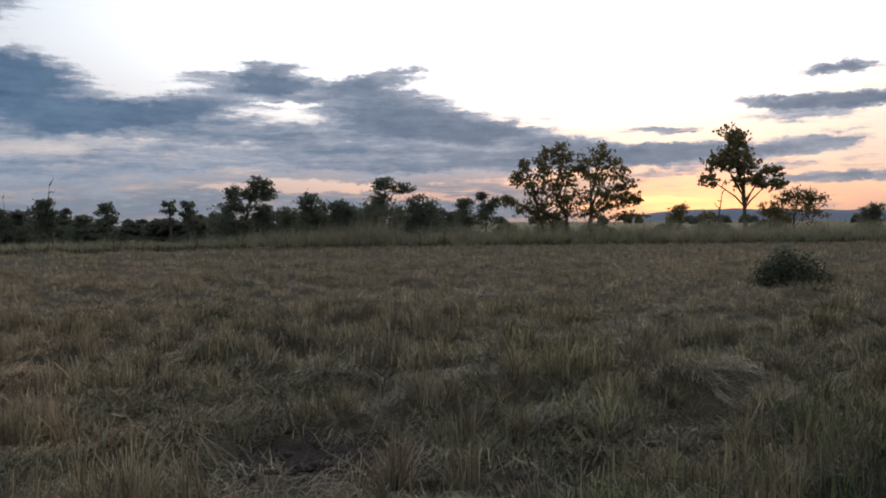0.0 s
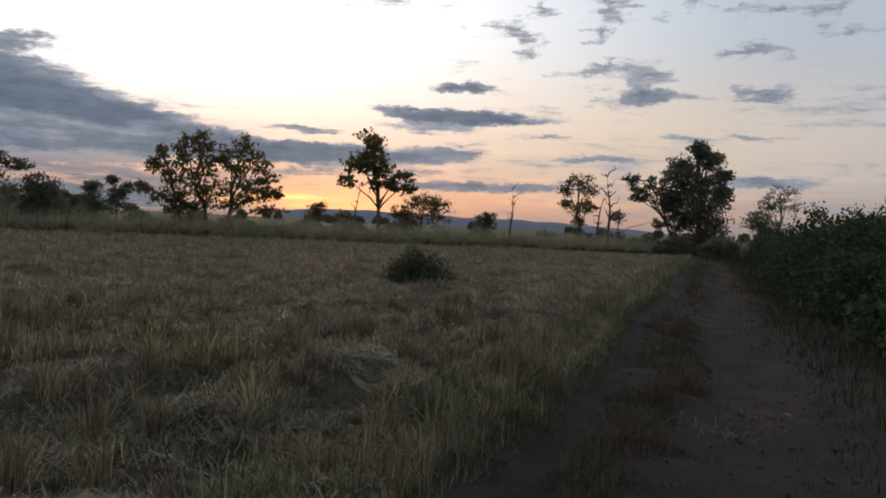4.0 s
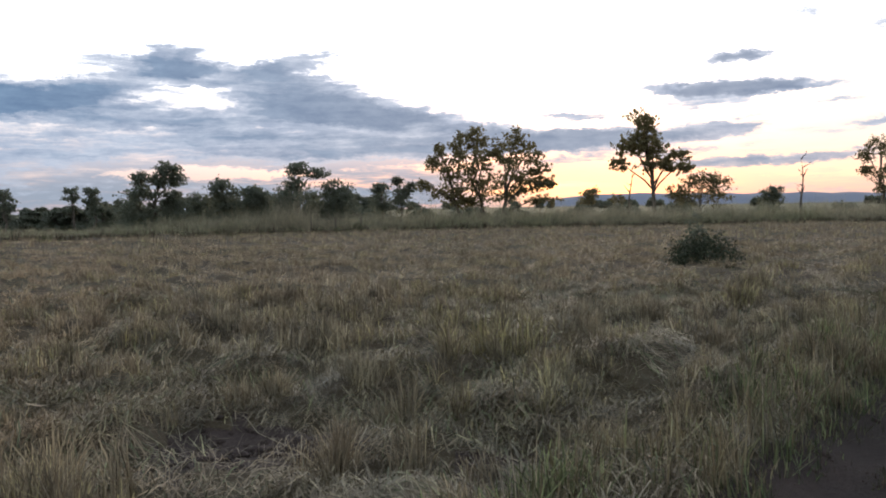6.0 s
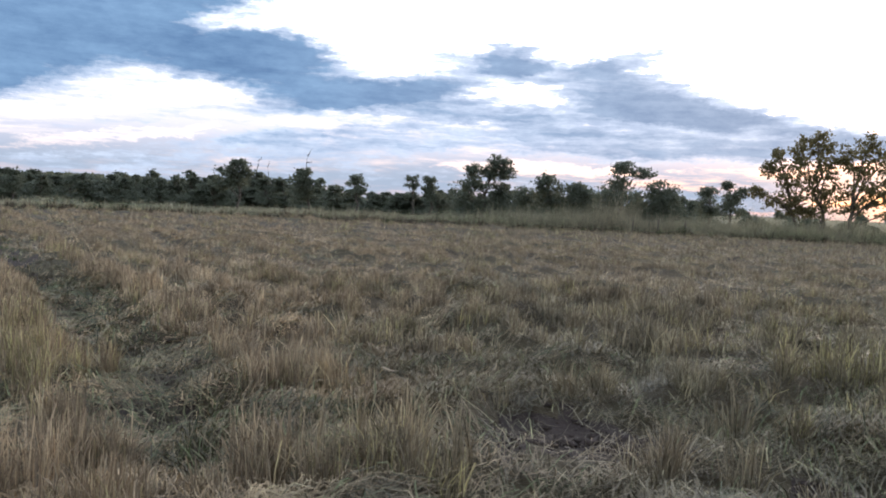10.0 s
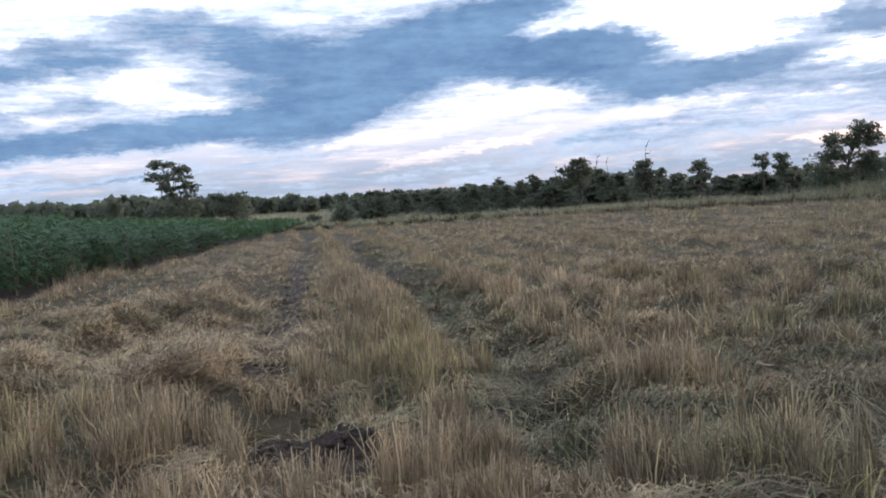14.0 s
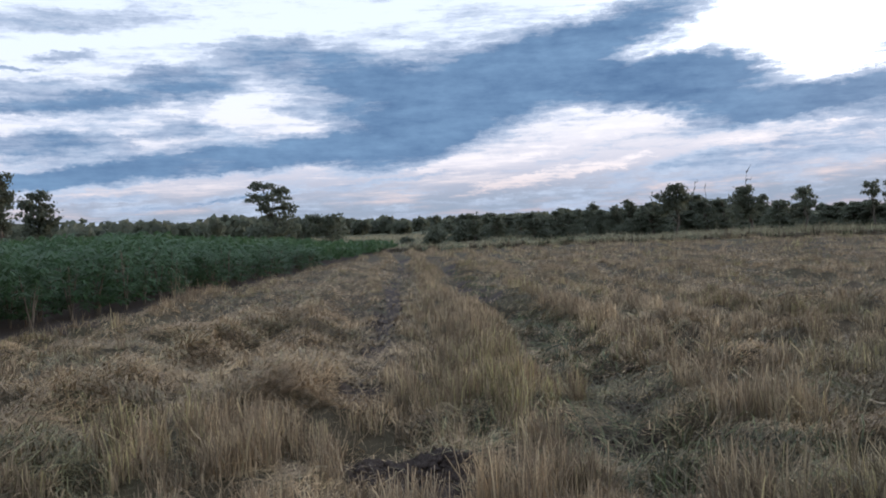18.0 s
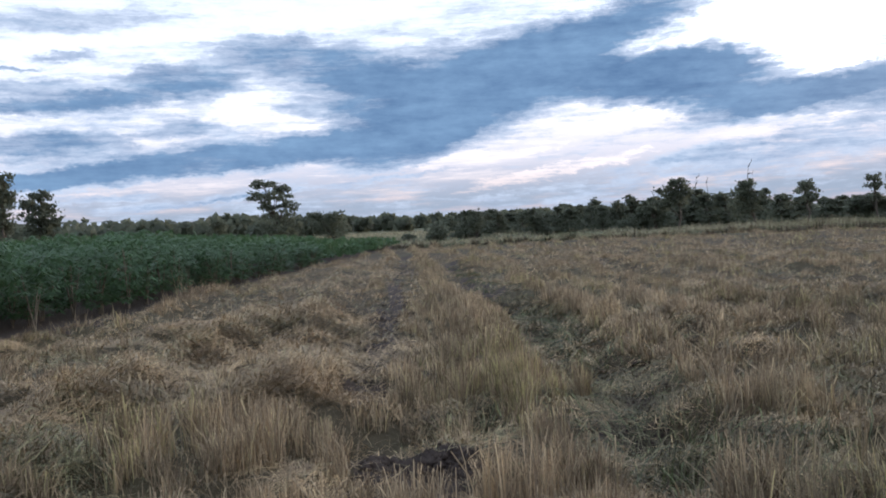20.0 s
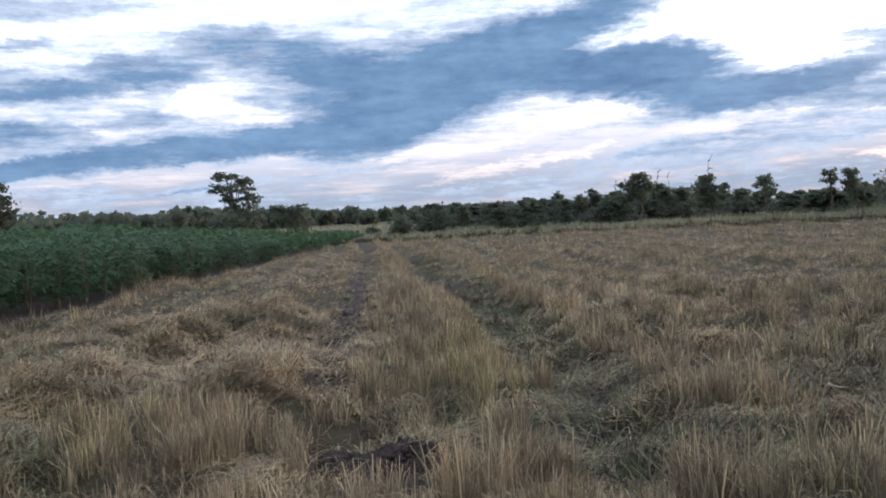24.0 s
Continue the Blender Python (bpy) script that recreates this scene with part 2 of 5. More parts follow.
def surface(g, colour, rough, bump=None, strength=0.3, distance=0.02, through_light=None, amount=0.0):
    nrm = g.add("ShaderNodeBump", {"Height": bump, "Strength": strength, "Distance": distance}).outputs[0] if bump is not None else None
    p = g.add("ShaderNodeBsdfPrincipled", {"Base Color": colour, "Roughness": rough, "Normal": nrm, "Specular IOR Level": 0.25})
    out = p.outputs[0]
    if amount:
        t = g.add("ShaderNodeBsdfTranslucent", {"Color": through_light})
        out = g.add("ShaderNodeMixShader", (amount, p.outputs[0], t.outputs[0])).outputs[0]
    g.add("ShaderNodeOutputMaterial", (out,))


def blade_material(name, straw, brown, green, patch_scale, green_at, rough=0.65, amount=0.18, grey=0.0, open_field=((0.08, 0.077, 0.058), (0.31, 0.285, 0.215))):
    """Thin stalks: each its own tint between straw and brown, with greener patches some metres across."""
    m, g = material(name)
    isl = g.add("ShaderNodeNewGeometry").outputs["Random Per Island"]
    pos = g.add("ShaderNodeTexCoord").outputs["Object"]
    patch = g.noise(pos, patch_scale, 3.0)
    dry = g.mix(isl, brown, straw)
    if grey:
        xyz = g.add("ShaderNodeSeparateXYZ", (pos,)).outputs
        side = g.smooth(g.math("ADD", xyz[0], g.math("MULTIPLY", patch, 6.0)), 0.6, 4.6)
        # less grey far off: glare on the distant straw is put into its colour
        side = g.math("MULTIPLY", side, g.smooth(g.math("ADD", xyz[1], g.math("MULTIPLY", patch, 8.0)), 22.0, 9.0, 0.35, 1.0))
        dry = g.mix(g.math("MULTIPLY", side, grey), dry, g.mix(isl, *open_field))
    dry = g.mix(g.smooth(g.noise(pos, patch_scale * 2.3, 2.0), 0.42, 0.62), dry, g.mix(0.35, dry, brown))
    pick = g.math("ADD", g.math("MULTIPLY", g.math("SUBTRACT", isl, 0.5), 0.35), patch)
    other = g.math("FRACT", g.math("MULTIPLY", isl, 7.13))
    fresh = g.mix(other, tuple(0.6 * q for q in green), tuple(min(1.0, 1.35 * a + 0.12 * b) for a, b in zip(green, straw)))
    c = g.mix(g.smooth(pick, green_at, green_at + 0.16), dry, fresh)
    c = g.mix(1.0, c, g.ramp(other, [(0.0, (0.62, 0.6, 0.58)), (0.55, (1.0, 1.0, 1.0)), (1.0, (1.4, 1.36, 1.28))]), "MULTIPLY")
    # tussocks differ from one another
    c = g.mix(1.0, c, g.ramp(g.noise(pos, 2.1, 2.0), [(0.34, (0.66, 0.66, 0.66)), (0.66, (1.28, 1.26, 1.2))]), "MULTIPLY")
    surface(g, c, rough, through_light=c, amount=amount)
    return m


def leaf_material(name, dark, light, amount=0.3, rough=0.5):
    m, g = material(name)
    isl = g.add("ShaderNodeNewGeometry").outputs["Random Per Island"]
    ob = g.add("ShaderNodeObjectInfo").outputs["Random"]
    pos = g.add("ShaderNodeTexCoord").outputs["Object"]
    f = g.math("ADD", g.math("MULTIPLY", isl, 0.6), g.math("MULTIPLY", g.noise(pos, 1.2, 2.0), 0.4))
    c = g.mix(f, dark, light)
    c = g.mix(g.math("MULTIPLY", ob, 0.35), c, tuple(0.55 * x for x in dark))
    surface(g, c, rough, through_light=g.mix(0.5, c, light), amount=amount)
    return m


def bark_material(name, dark, light):
    m, g = material(name)
    pos = g.vec("MULTIPLY", g.add("ShaderNodeTexCoord").outputs["Object"], (1.0, 1.0, 0.22))
    n = g.noise(pos, 14.0, 6.0, 0.65)
    big = g.noise(pos, 2.0, 3.0)
    c = g.mix(g.smooth(n, 0.3, 0.7), dark, light)
    c = g.mix(g.smooth(big, 0.4, 0.7, 0.0, 0.5), c, tuple(0.6 * x for x in dark))
    surface(g, c, 0.9, n, 0.6, 0.02)
    return m


def soil_material(name, a, b, c, crumbs=18.0):
    """Earth with litter stains at two scales."""
    m, g = material(name)
    pos = g.add("ShaderNodeTexCoord").outputs["Object"]
    fine = g.noise(pos, crumbs, 8.0, 0.7)
    mid = g.noise(pos, 1.6, 5.0, 0.6)
    big = g.noise(pos, 0.18, 4.0, 0.6)
    col = g.mix(g.smooth(mid, 0.35, 0.65), a, b)
    col = g.mix(g.smooth(big, 0.4, 0.62), col, c)
    col = g.mix(g.smooth(fine, 0.3, 0.75), g.mix(0.5, col, tuple(0.4 * x for x in a)), col)
    surface(g, col, 0.95, g.math("ADD", fine, g.math("MULTIPLY", mid, 0.6)), 0.7, 0.04)
    return m


M_FIELD = soil_material("straw_covered_soil", (0.075, 0.056, 0.037), (0.125, 0.094, 0.058), (0.10, 0.083, 0.047))
M_TRACK = soil_material("reddish_track_soil", (0.028, 0.020, 0.0165), (0.066, 0.045, 0.036), (0.04, 0.029, 0.023), 26.0)
M_FAR = soil_material("far_dry_grassland", (0.105, 0.105, 0.058), (0.15, 0.142, 0.078), (0.08, 0.092, 0.043), 3.0)
M_BARE = soil_material("bare_plough_soil", (0.06, 0.044, 0.037), (0.10, 0.075, 0.062), (0.08, 0.06, 0.05), 30.0)
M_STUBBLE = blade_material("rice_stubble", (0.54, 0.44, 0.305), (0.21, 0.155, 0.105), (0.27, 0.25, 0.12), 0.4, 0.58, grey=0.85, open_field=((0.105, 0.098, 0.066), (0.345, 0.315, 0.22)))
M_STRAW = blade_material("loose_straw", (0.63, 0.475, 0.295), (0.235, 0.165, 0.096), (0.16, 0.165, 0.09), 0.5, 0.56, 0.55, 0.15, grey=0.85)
M_FLAT = blade_material("flattened_grass", (0.27, 0.235, 0.15), (0.10, 0.085, 0.055), (0.10, 0.12, 0.06), 0.7, 0.47, 0.7, 0.12)
M_VERGE = blade_material("verge_grass", (0.32, 0.285, 0.175), (0.14, 0.11, 0.07), (0.125, 0.155, 0.072), 0.8, 0.47)
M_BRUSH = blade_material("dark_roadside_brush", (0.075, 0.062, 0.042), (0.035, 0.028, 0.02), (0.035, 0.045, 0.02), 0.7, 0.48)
M_RUST = blade_material("rusty_track_grass", (0.135, 0.10, 0.068), (0.07, 0.052, 0.038), (0.062, 0.075, 0.035), 0.7, 0.48)
M_GREEN = blade_material("green_weeds", (0.17, 0.17, 0.09), (0.095, 0.105, 0.055), (0.08, 0.115, 0.05), 0.9, 0.47)
M_TALL = blade_material("tall_dry_grass", (0.42, 0.385, 0.28), (0.26, 0.235, 0.165), (0.2, 0.21, 0.125), 0.12, 0.52, amount=0.3)
M_LEAF = leaf_material("tree_leaves", (0.098, 0.112, 0.082), (0.165, 0.178, 0.126), 0.6)
# broad leaves before the sun: its warm glow is put into their colour
M_BACKLIT = leaf_material("backlit_tinted_broad_leaves", (0.11, 0.10, 0.05), (0.22, 0.185, 0.09), 0.65)
M_CASSAVA = leaf_material("cassava_leaves", (0.045, 0.09, 0.04), (0.1, 0.165, 0.075), 0.38)
M_SHRUB = leaf_material("shrub_leaves", (0.027, 0.046, 0.023), (0.06, 0.09, 0.037), 0.25, 0.75)
M_DARK = leaf_material("dark_bush_leaves", (0.03, 0.038, 0.022), (0.062, 0.075, 0.04), 0.2, 0.7)
M_BARK = bark_material("grey_brown_bark", (0.055, 0.045, 0.035), (0.15, 0.125, 0.10))
M_STEM = bark_material("pale_cassava_stem", (0.09, 0.075, 0.06), (0.24, 0.20, 0.15))
M_POST = bark_material("weathered_post_wood", (0.09, 0.075, 0.06), (0.2, 0.17, 0.14))
# blue distance haze is put into the hills' forest colour
M_HILL, _g = material("haze_tinted_hill_forest")
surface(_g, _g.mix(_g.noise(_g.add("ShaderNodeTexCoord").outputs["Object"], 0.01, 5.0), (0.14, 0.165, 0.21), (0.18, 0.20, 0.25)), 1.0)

# ---------------------------------------------------------------- mesh helpers
rng = np.random.default_rng(11)


def mesh_of(name, verts, faces, mat, smooth=False):
    """verts (n, 3) and faces (m, 3) or (m, 4) arrays to a mesh."""
    me = bpy.data.meshes.new(name)
    verts, faces = np.asarray(verts, np.float32), np.asarray(faces, np.int32)
    k = faces.shape[1]
    me.vertices.add(len(verts))
    me.vertices.foreach_set("co", verts.ravel())
    me.loops.add(faces.size)
    me.loops.foreach_set("vertex_index", faces.ravel())
    me.polygons.add(len(faces))
    me.polygons.foreach_set("loop_start", np.arange(0, faces.size, k, dtype=np.int32))
    if smooth:
        me.polygons.foreach_set("use_smooth", np.ones(len(faces), bool))
    me.update(calc_edges=True)
    me.materials.append(mat)
    return me


def part(name, me, parent, label=""):
    ob = new(name, me)
    ob.parent = parent
    return tagged(ob, label)


def thing(name, at, label, category, group="", kind=""):
    ob = new(name)
    ob.location = at
    return tagged(ob, label, category, group, kind)


def tube(points, radii, sides=6):
    """A tapered tube through the points, as (verts, faces)."""
    pts = np.asarray(points, float)
    vs, fs = [], []
    for i, p in enumerate(pts):
        t = pts[min(i + 1, len(pts) - 1)] - pts[max(i - 1, 0)]
        t /= np.linalg.norm(t) + 1e-9
        a = np.cross(t, (0.3, 0.9, 0.2))
        a /= np.linalg.norm(a) + 1e-9
        b = np.cross(t, a)
        for k in range(sides):
            w = 2 * math.pi * k / sides
            vs.append(p + radii[i] * (a * math.cos(w) + b * math.sin(w)))
    for i in range(len(pts) - 1):
        for k in range(sides):
            k2 = (k + 1) % sides
            fs.append((i * sides + k, i * sides + k2, (i + 1) * sides + k2, (i + 1) * sides + k))
    return np.array(vs), np.array(fs)


def join(pieces):
    vs, fs, n = [], [], 0
    for v, f in pieces:
        vs.append(v)
        fs.append(f + n)
        n += len(v)
    return np.concatenate(vs), np.concatenate(fs)


def leaves(centres, size, r, droop=0.5, slim=0.42):
    """Folded rhombic leaves at the centres: (verts, quads)."""
    n = len(centres)
    d = r.normal(size=(n, 3))
    d[:, 2] -= droop
    d /= np.linalg.norm(d, axis=1, keepdims=True)
    s = np.cross(d, r.normal(size=(n, 3)))
    s /= np.linalg.norm(s, axis=1, keepdims=True) + 1e-9
    L = size * r.uniform(0.6, 1.35, (n, 1))
    u = np.cross(s, d)
    base, tip = centres - d * L * 0.5, centres + d * L * 0.5
    a = centres + s * L * slim + u * L * 0.1 - d * L * 0.05
    b = centres - s * L * slim + u * L * 0.1 - d * L * 0.05
    v = np.stack([base, a, tip, b], 1).reshape(-1, 3)
    return v, np.arange(4 * n).reshape(n, 4)


# ---------------------------------------------------------------- the lie of the land
EDGE_X = np.array([-400, -60, -29, -10, 8, 28, 45, 60, 90, 400.0])
EDGE_Y = np.array([-30, 34, 43.5, 51, 53.5, 51, 47, 43.5, 36, -20.0])


def edge_y(x):
    """The field's far edge."""
    return np.interp(x, EDGE_X, EDGE_Y)


def across_track(x, y):
    """Metres to the right of the track's field-side edge."""
    return 0.551 * (x - 3.2) - 0.835 * (y - 3.6) + 0.12 * np.sin(0.45 * (x * 0.835 + y * 0.551))


def into_cassava(x, y):
    """Metres past the edge of the cassava."""
    return (-x - 9.2 - 0.455 * (y - 1.0)) * 0.91


def across_rows(x, y):
    """Metres across the harvest rows, which run beside the cassava."""
    return (x + 0.607 * y) * 0.855


def along_rows(x, y):
    return (y - 0.607 * x) * 0.855


def wave(x, y, scale, seed):
    """Smooth pseudo-noise, about -1 to 1."""
    r = np.random.default_rng(seed)
    s = 0
    for k in range(5):
        a, p, q = r.uniform(0, 6.28), r.uniform(0, 6.28), r.uniform(0.7, 1.6)
        s = s + np.sin((x * math.cos(a) + y * math.sin(a)) * q * 6.28 / scale + p + 1.3 * np.sin((y * math.cos(a) - x * math.sin(a)) * 3.1 / scale + p))
    return s / 2.6


BARE = ((0.9, 5.4, 0.56, 0.5), (-3.12, 4.45, 0.5, 0.34), (-7.9, 11.9, 0.35, 0.45), (-2.75, 4.4, 0.25, 0.25), (2.3, 4.6, 0.3, 0.2))


def rut_centres(y):
    """Where the harvester's wheels ran, across the rows."""
    return -0.64 + 0.05 * np.sin(0.6 * y), np.interp(y, (4.5, 5.5, 7, 12, 16, 23, 40), (1.4, 1.35, 1.7, 1.55, 1.25, 0.95, 0.8))


def rut(x, y):
    s = across_rows(x, y)
    first_rut, second = rut_centres(y)
    on = np.exp(-((s - first_rut) / 0.27) ** 2) * np.clip(0.95 + 0.4 * wave(x, y, 2.5, 71), 0, 1) + np.exp(-((s - second) / 0.4) ** 2) * np.clip(0.8 + 0.5 * wave(x, y, 2.5, 72), 0, 1)
    return on * np.clip((y - 4.2) / 1.5, 0, 1) * np.clip((46 - y) / 20, 0, 1)


def bare(x, y):
    b = 0
    for cx, cy, rx, ry in BARE:
        b = np.maximum(b, np.clip(1.5 - np.hypot((x - cx) / rx, (y - cy) / ry) + 0.3 * wave(x, y, 0.5, 4), 0, 1))
    return b


# spots near the walk: x, y, half length, half width, turn in degrees, weight
CLUMPS = ((-4.1, 4.1, 0.95, 0.5, 24, 1.5), (-2.35, 3.7, 0.5, 0.16, 20, 0.9), (-3.35, 6.6, 0.4, 0.26, 20, 1.0), (-2.3, 4.95, 0.32, 0.2, 20, 1.0), (-2.05, 4.0, 0.3, 0.2, 20, 1.2),
          (-1.72, 4.38, 0.16, 0.26, 20, 1.2), (-2.62, 6.8, 0.24, 0.16, 10, 1.2), (-0.5, 4.4, 0.66, 0.36, 4, 1.9), (-1.08, 6.25, 0.5, 0.32, 0, 1.7), (1.8, 5.68, 0.27, 0.2, 0, 2.4),
          (1.5, 4.62, 0.3, 0.16, 0, 1.8), (2.3, 9.0, 0.7, 0.32, -8, 1.1), (3.55, 7.5, 0.65, 0.26, -14, 1.1), (-0.9, 8.65, 0.62, 0.26, 10, 1.0))
TUFTS = ((4.9, 8.3, 0.6, 0.28, -20, 0.9), (-0.15, 8.3, 0.22, 0.16, 0, 1.0), (2.45, 5.2, 0.3, 0.15, 20, 0.7), (3.1, 5.9, 0.3, 0.16, 25, 0.8), (0.6, 9.6, 0.7, 0.3, 0, 0.8), (2.0, 7.3, 0.3, 0.16, -10, 0.8), (0.1, 6.5, 0.25, 0.15, 0, 0.7))
HOLLOWS = ((2.2, 6.1, 0.26, 0.3, 0, 1.2), (1.1, 7.5, 0.36, 0.2, 0, 1.3), (0.3, 5.15, 0.22, 0.1, 0, 1.0), (3.45, 7.05, 0.7, 0.12, -12, 1.1), (-0.6, 7.6, 0.42, 0.16, 0, 1.2), (-1.95, 6.75, 0.45, 0.2, 10, 1.4),
           (-1.75, 6.0, 0.4, 0.2, 15, 1.2), (-1.4, 4.75, 0.32, 0.28, 20, 1.3), (-1.8, 5.45, 0.3, 0.3, 0, 1.1), (2.1, 8.4, 0.7, 0.12, -10, 1.1), (-3.1, 5.75, 0.5, 0.16, 120, 1.0), (-0.7, 5.5, 0.7, 0.2, 0, 0.9))
HEAPS = ((-5.35, 6.5, 1.35, 0.42, 121, 1.0), (-4.75, 5.45, 0.55, 0.3, 10, 0.9), (0.35, 4.45, 0.42, 0.1, -25, 0.3), (1.0, 4.3, 0.36, 0.1, 12, 0.3), (2.72, 5.6, 0.25, 0.16, 0, 0.6), (0.7, 13.0, 1.6, 0.22, -55, 0.8), (4.6, 6.55, 0.7, 0.15, 14, 0.6))


def spots_at(x, y, rows):
    s = 0
    for cx, cy, rx, ry, turn, w in rows:
        c, q = math.cos(radians(turn)), math.sin(radians(turn))
        s = s + w * np.exp(-((((x - cx) * c + (y - cy) * q) / rx) ** 2 + (((y - cy) * c - (x - cx) * q) / ry) ** 2) ** 2)
    return s


def windrow(x, y):
    """The long heap of threshed straw between the cassava and the first wheel rut."""
    s = across_rows(x, y) + 0.16 * wave(x, y, 2.6, 81)
    middle = np.interp(y, (3, 4, 7.9, 10.3, 12.5, 30), (-2.5, -2.9, -2.9, -2.5, -2.15, -1.9))
    return np.exp(-((s - middle) / 0.42) ** 2) * np.clip(0.8 + 0.3 * wave(x, y, 1.9, 82), 0, 1.1) * np.clip((30 - y) / 14, 0, 1)


def ridges(x, y):
    """Long low swells of straw and stubble along the rows, -1 to 1."""
    s, u = across_rows(x, y), along_rows(x, y)
    near_track = np.clip((across_track(x, y) + 6.5) / 3, 0, 1)
    t = across_track(x, y)
    a = wave(s + 50, u * 0.13, 1.5, 85)
    b = wave(t + 20, (0.835 * x + 0.551 * y) * 0.15, 1.5, 86)
    return (1 - near_track) * a + near_track * b


def ground_z(x, y):
    field = np.clip(-across_track(x, y) / 0.6, 0, 1) * np.clip(-into_cassava(x, y) / 0.5, 0, 1)
    r = np.hypot(x, y)
    z = field * (0.065 * wave(x, y, 1.5, 1) + 0.035 * wave(x, y, 0.7, 3) + 0.05 * wave(x, y, 5.5, 2)) * np.clip(60 / (r + 30), 0, 1)
    z = z + field * 0.09 * ridges(x, y) * np.clip((r - 4.5) / 6, 0, 1)
    z = z - 0.15 * rut(x, y) * field - 0.05 * bare(x, y) - 0.09 * spots_at(x, y, HOLLOWS) + 0.15 * spots_at(x, y, HEAPS) + 0.09 * windrow(x, y)
    v = across_track(x, y)
    on = np.clip((v + 0.1) / 0.5, 0, 1) * np.clip((4.2 - v) / 0.6, 0, 1)
    z = z - on * (0.12 + 0.05 * np.exp(-((v - 0.3) / 0.3) ** 2) + 0.05 * np.exp(-((v - 1.8) / 0.4) ** 2)) + on * (0.014 * wave(x, y, 0.6, 9) + 0.03 * wave(x, y, 1.7, 10))
    z = z + 0.25 * np.exp(-((y - edge_y(x) - 1.2) / 0.9) ** 2) * np.clip(1.0 - np.abs(x) / 80, 0, 1)
    return z


def ground_sheet():
    nr, na = 270, 560
    rad = 0.4 * (4500 / 0.4) ** (np.arange(nr) / (nr - 1))
    # finer steps where the walk looks
    u = np.linspace(0, 1, na, endpoint=False)
    ang = 2 * np.pi * u + 0.55 * np.sin(2 * np.pi * u - np.pi) 
    R, A = np.meshgrid(rad, ang, indexing="ij")
    x, y = -R * np.sin(A + np.pi), R * np.cos(A + np.pi)
    v = np.stack([x, y, ground_z(x, y)], -1).reshape(-1, 3)
    i, j = np.meshgrid(np.arange(nr - 1), np.arange(na), indexing="ij")
    j2 = (j + 1) % na
    f = np.stack([i * na + j, (i + 1) * na + j, (i + 1) * na + j2, i * na + j2], -1).reshape(-1, 4)
    v = np.concatenate([v, [[0, 0, float(ground_z(np.array(0.0), np.array(0.0)))]]])
    c = v[f].mean(1)
    on_track = (across_track(c[:, 0], c[:, 1]) > -0.05) & (across_track(c[:, 0], c[:, 1]) < 4.4) & (c[:, 1] < 60) & (c[:, 0] > -60)
    beyond = c[:, 1] > edge_y(c[:, 0]) + 0.4
    cass = into_cassava(c[:, 0], c[:, 1]) > -0.3
    patch = (bare(c[:, 0], c[:, 1]) > 0.3) | (rut(c[:, 0], c[:, 1]) > 0.6)
    me = mesh_of("ground", v, f, M_FIELD, True)
    for m in (M_TRACK, M_FAR, M_BARE):
        me.materials.append(m)
    slot = np.where(patch | cass, 3, 0)
    slot = np.where(beyond, 2, slot)
    slot = np.where(on_track & ~beyond, 1, slot)
    me.polygons.foreach_set("material_index", slot.astype(np.int32))
    ob = tagged(new("ground", me), "flat harvested rice field with dry soil, tracks and far grassland", "ground", kind="structure")
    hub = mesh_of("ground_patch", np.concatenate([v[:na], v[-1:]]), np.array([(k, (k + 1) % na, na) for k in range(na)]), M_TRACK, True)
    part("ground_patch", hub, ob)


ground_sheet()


def scatter(n, r0, r1, a0, a1):
    """Even points in a sector of the plan: radii in metres, degrees left of +Y."""
    r = np.sqrt(rng.uniform(r0 * r0, r1 * r1, n))
    a = np.radians(rng.uniform(a0, a1, n))
    return -r * np.sin(a), r * np.cos(a)


def blades(x, y, h, width, lean, segments=2, blunt=0.0):
    """Bent, tapering stalks standing at x, y: (verts, triangles)."""
    n = len(x)
    a, b = rng.uniform(0, 6.283, n), rng.uniform(0, 6.283, n)
    L = np.abs(rng.normal(0, 1, n)) * lean
    dx, dy = np.cos(a) * L, np.sin(a) * L
    wx, wy = np.cos(b) * width / 2, np.sin(b) * width / 2
    z = ground_z(x, y) - 0.02
    p = lambda s, k, w: np.stack([x + dx * h * k + wx * w, y + dy * h * k + wy * w, z + h * s * (1 - 0.35 * np.minimum(L, 1.2) * s)], -1)
    if segments == 1:
        v = np.stack([p(0, 0, 1), p(0, 0, -1), p(1, 1, 0)], 1)
        t = np.array([[0, 1, 2]])
    else:
        v = np.stack([p(0, 0, 1), p(0, 0, -1), p(0.55, 0.35, 0.85), p(0.55, 0.35, -0.85), p(1, 1, 0.25 + blunt), p(1, 1, -blunt)], 1)
        t = np.array([[0, 1, 3], [0, 3, 2], [2, 3, 4], [3, 5, 4]]) if blunt else np.array([[0, 1, 3], [0, 3, 2], [2, 3, 4]])
    k = v.shape[1]
    f = (np.arange(n)[:, None, None] * k + t[None]).reshape(-1, 3)
    return v.reshape(-1, 3), f


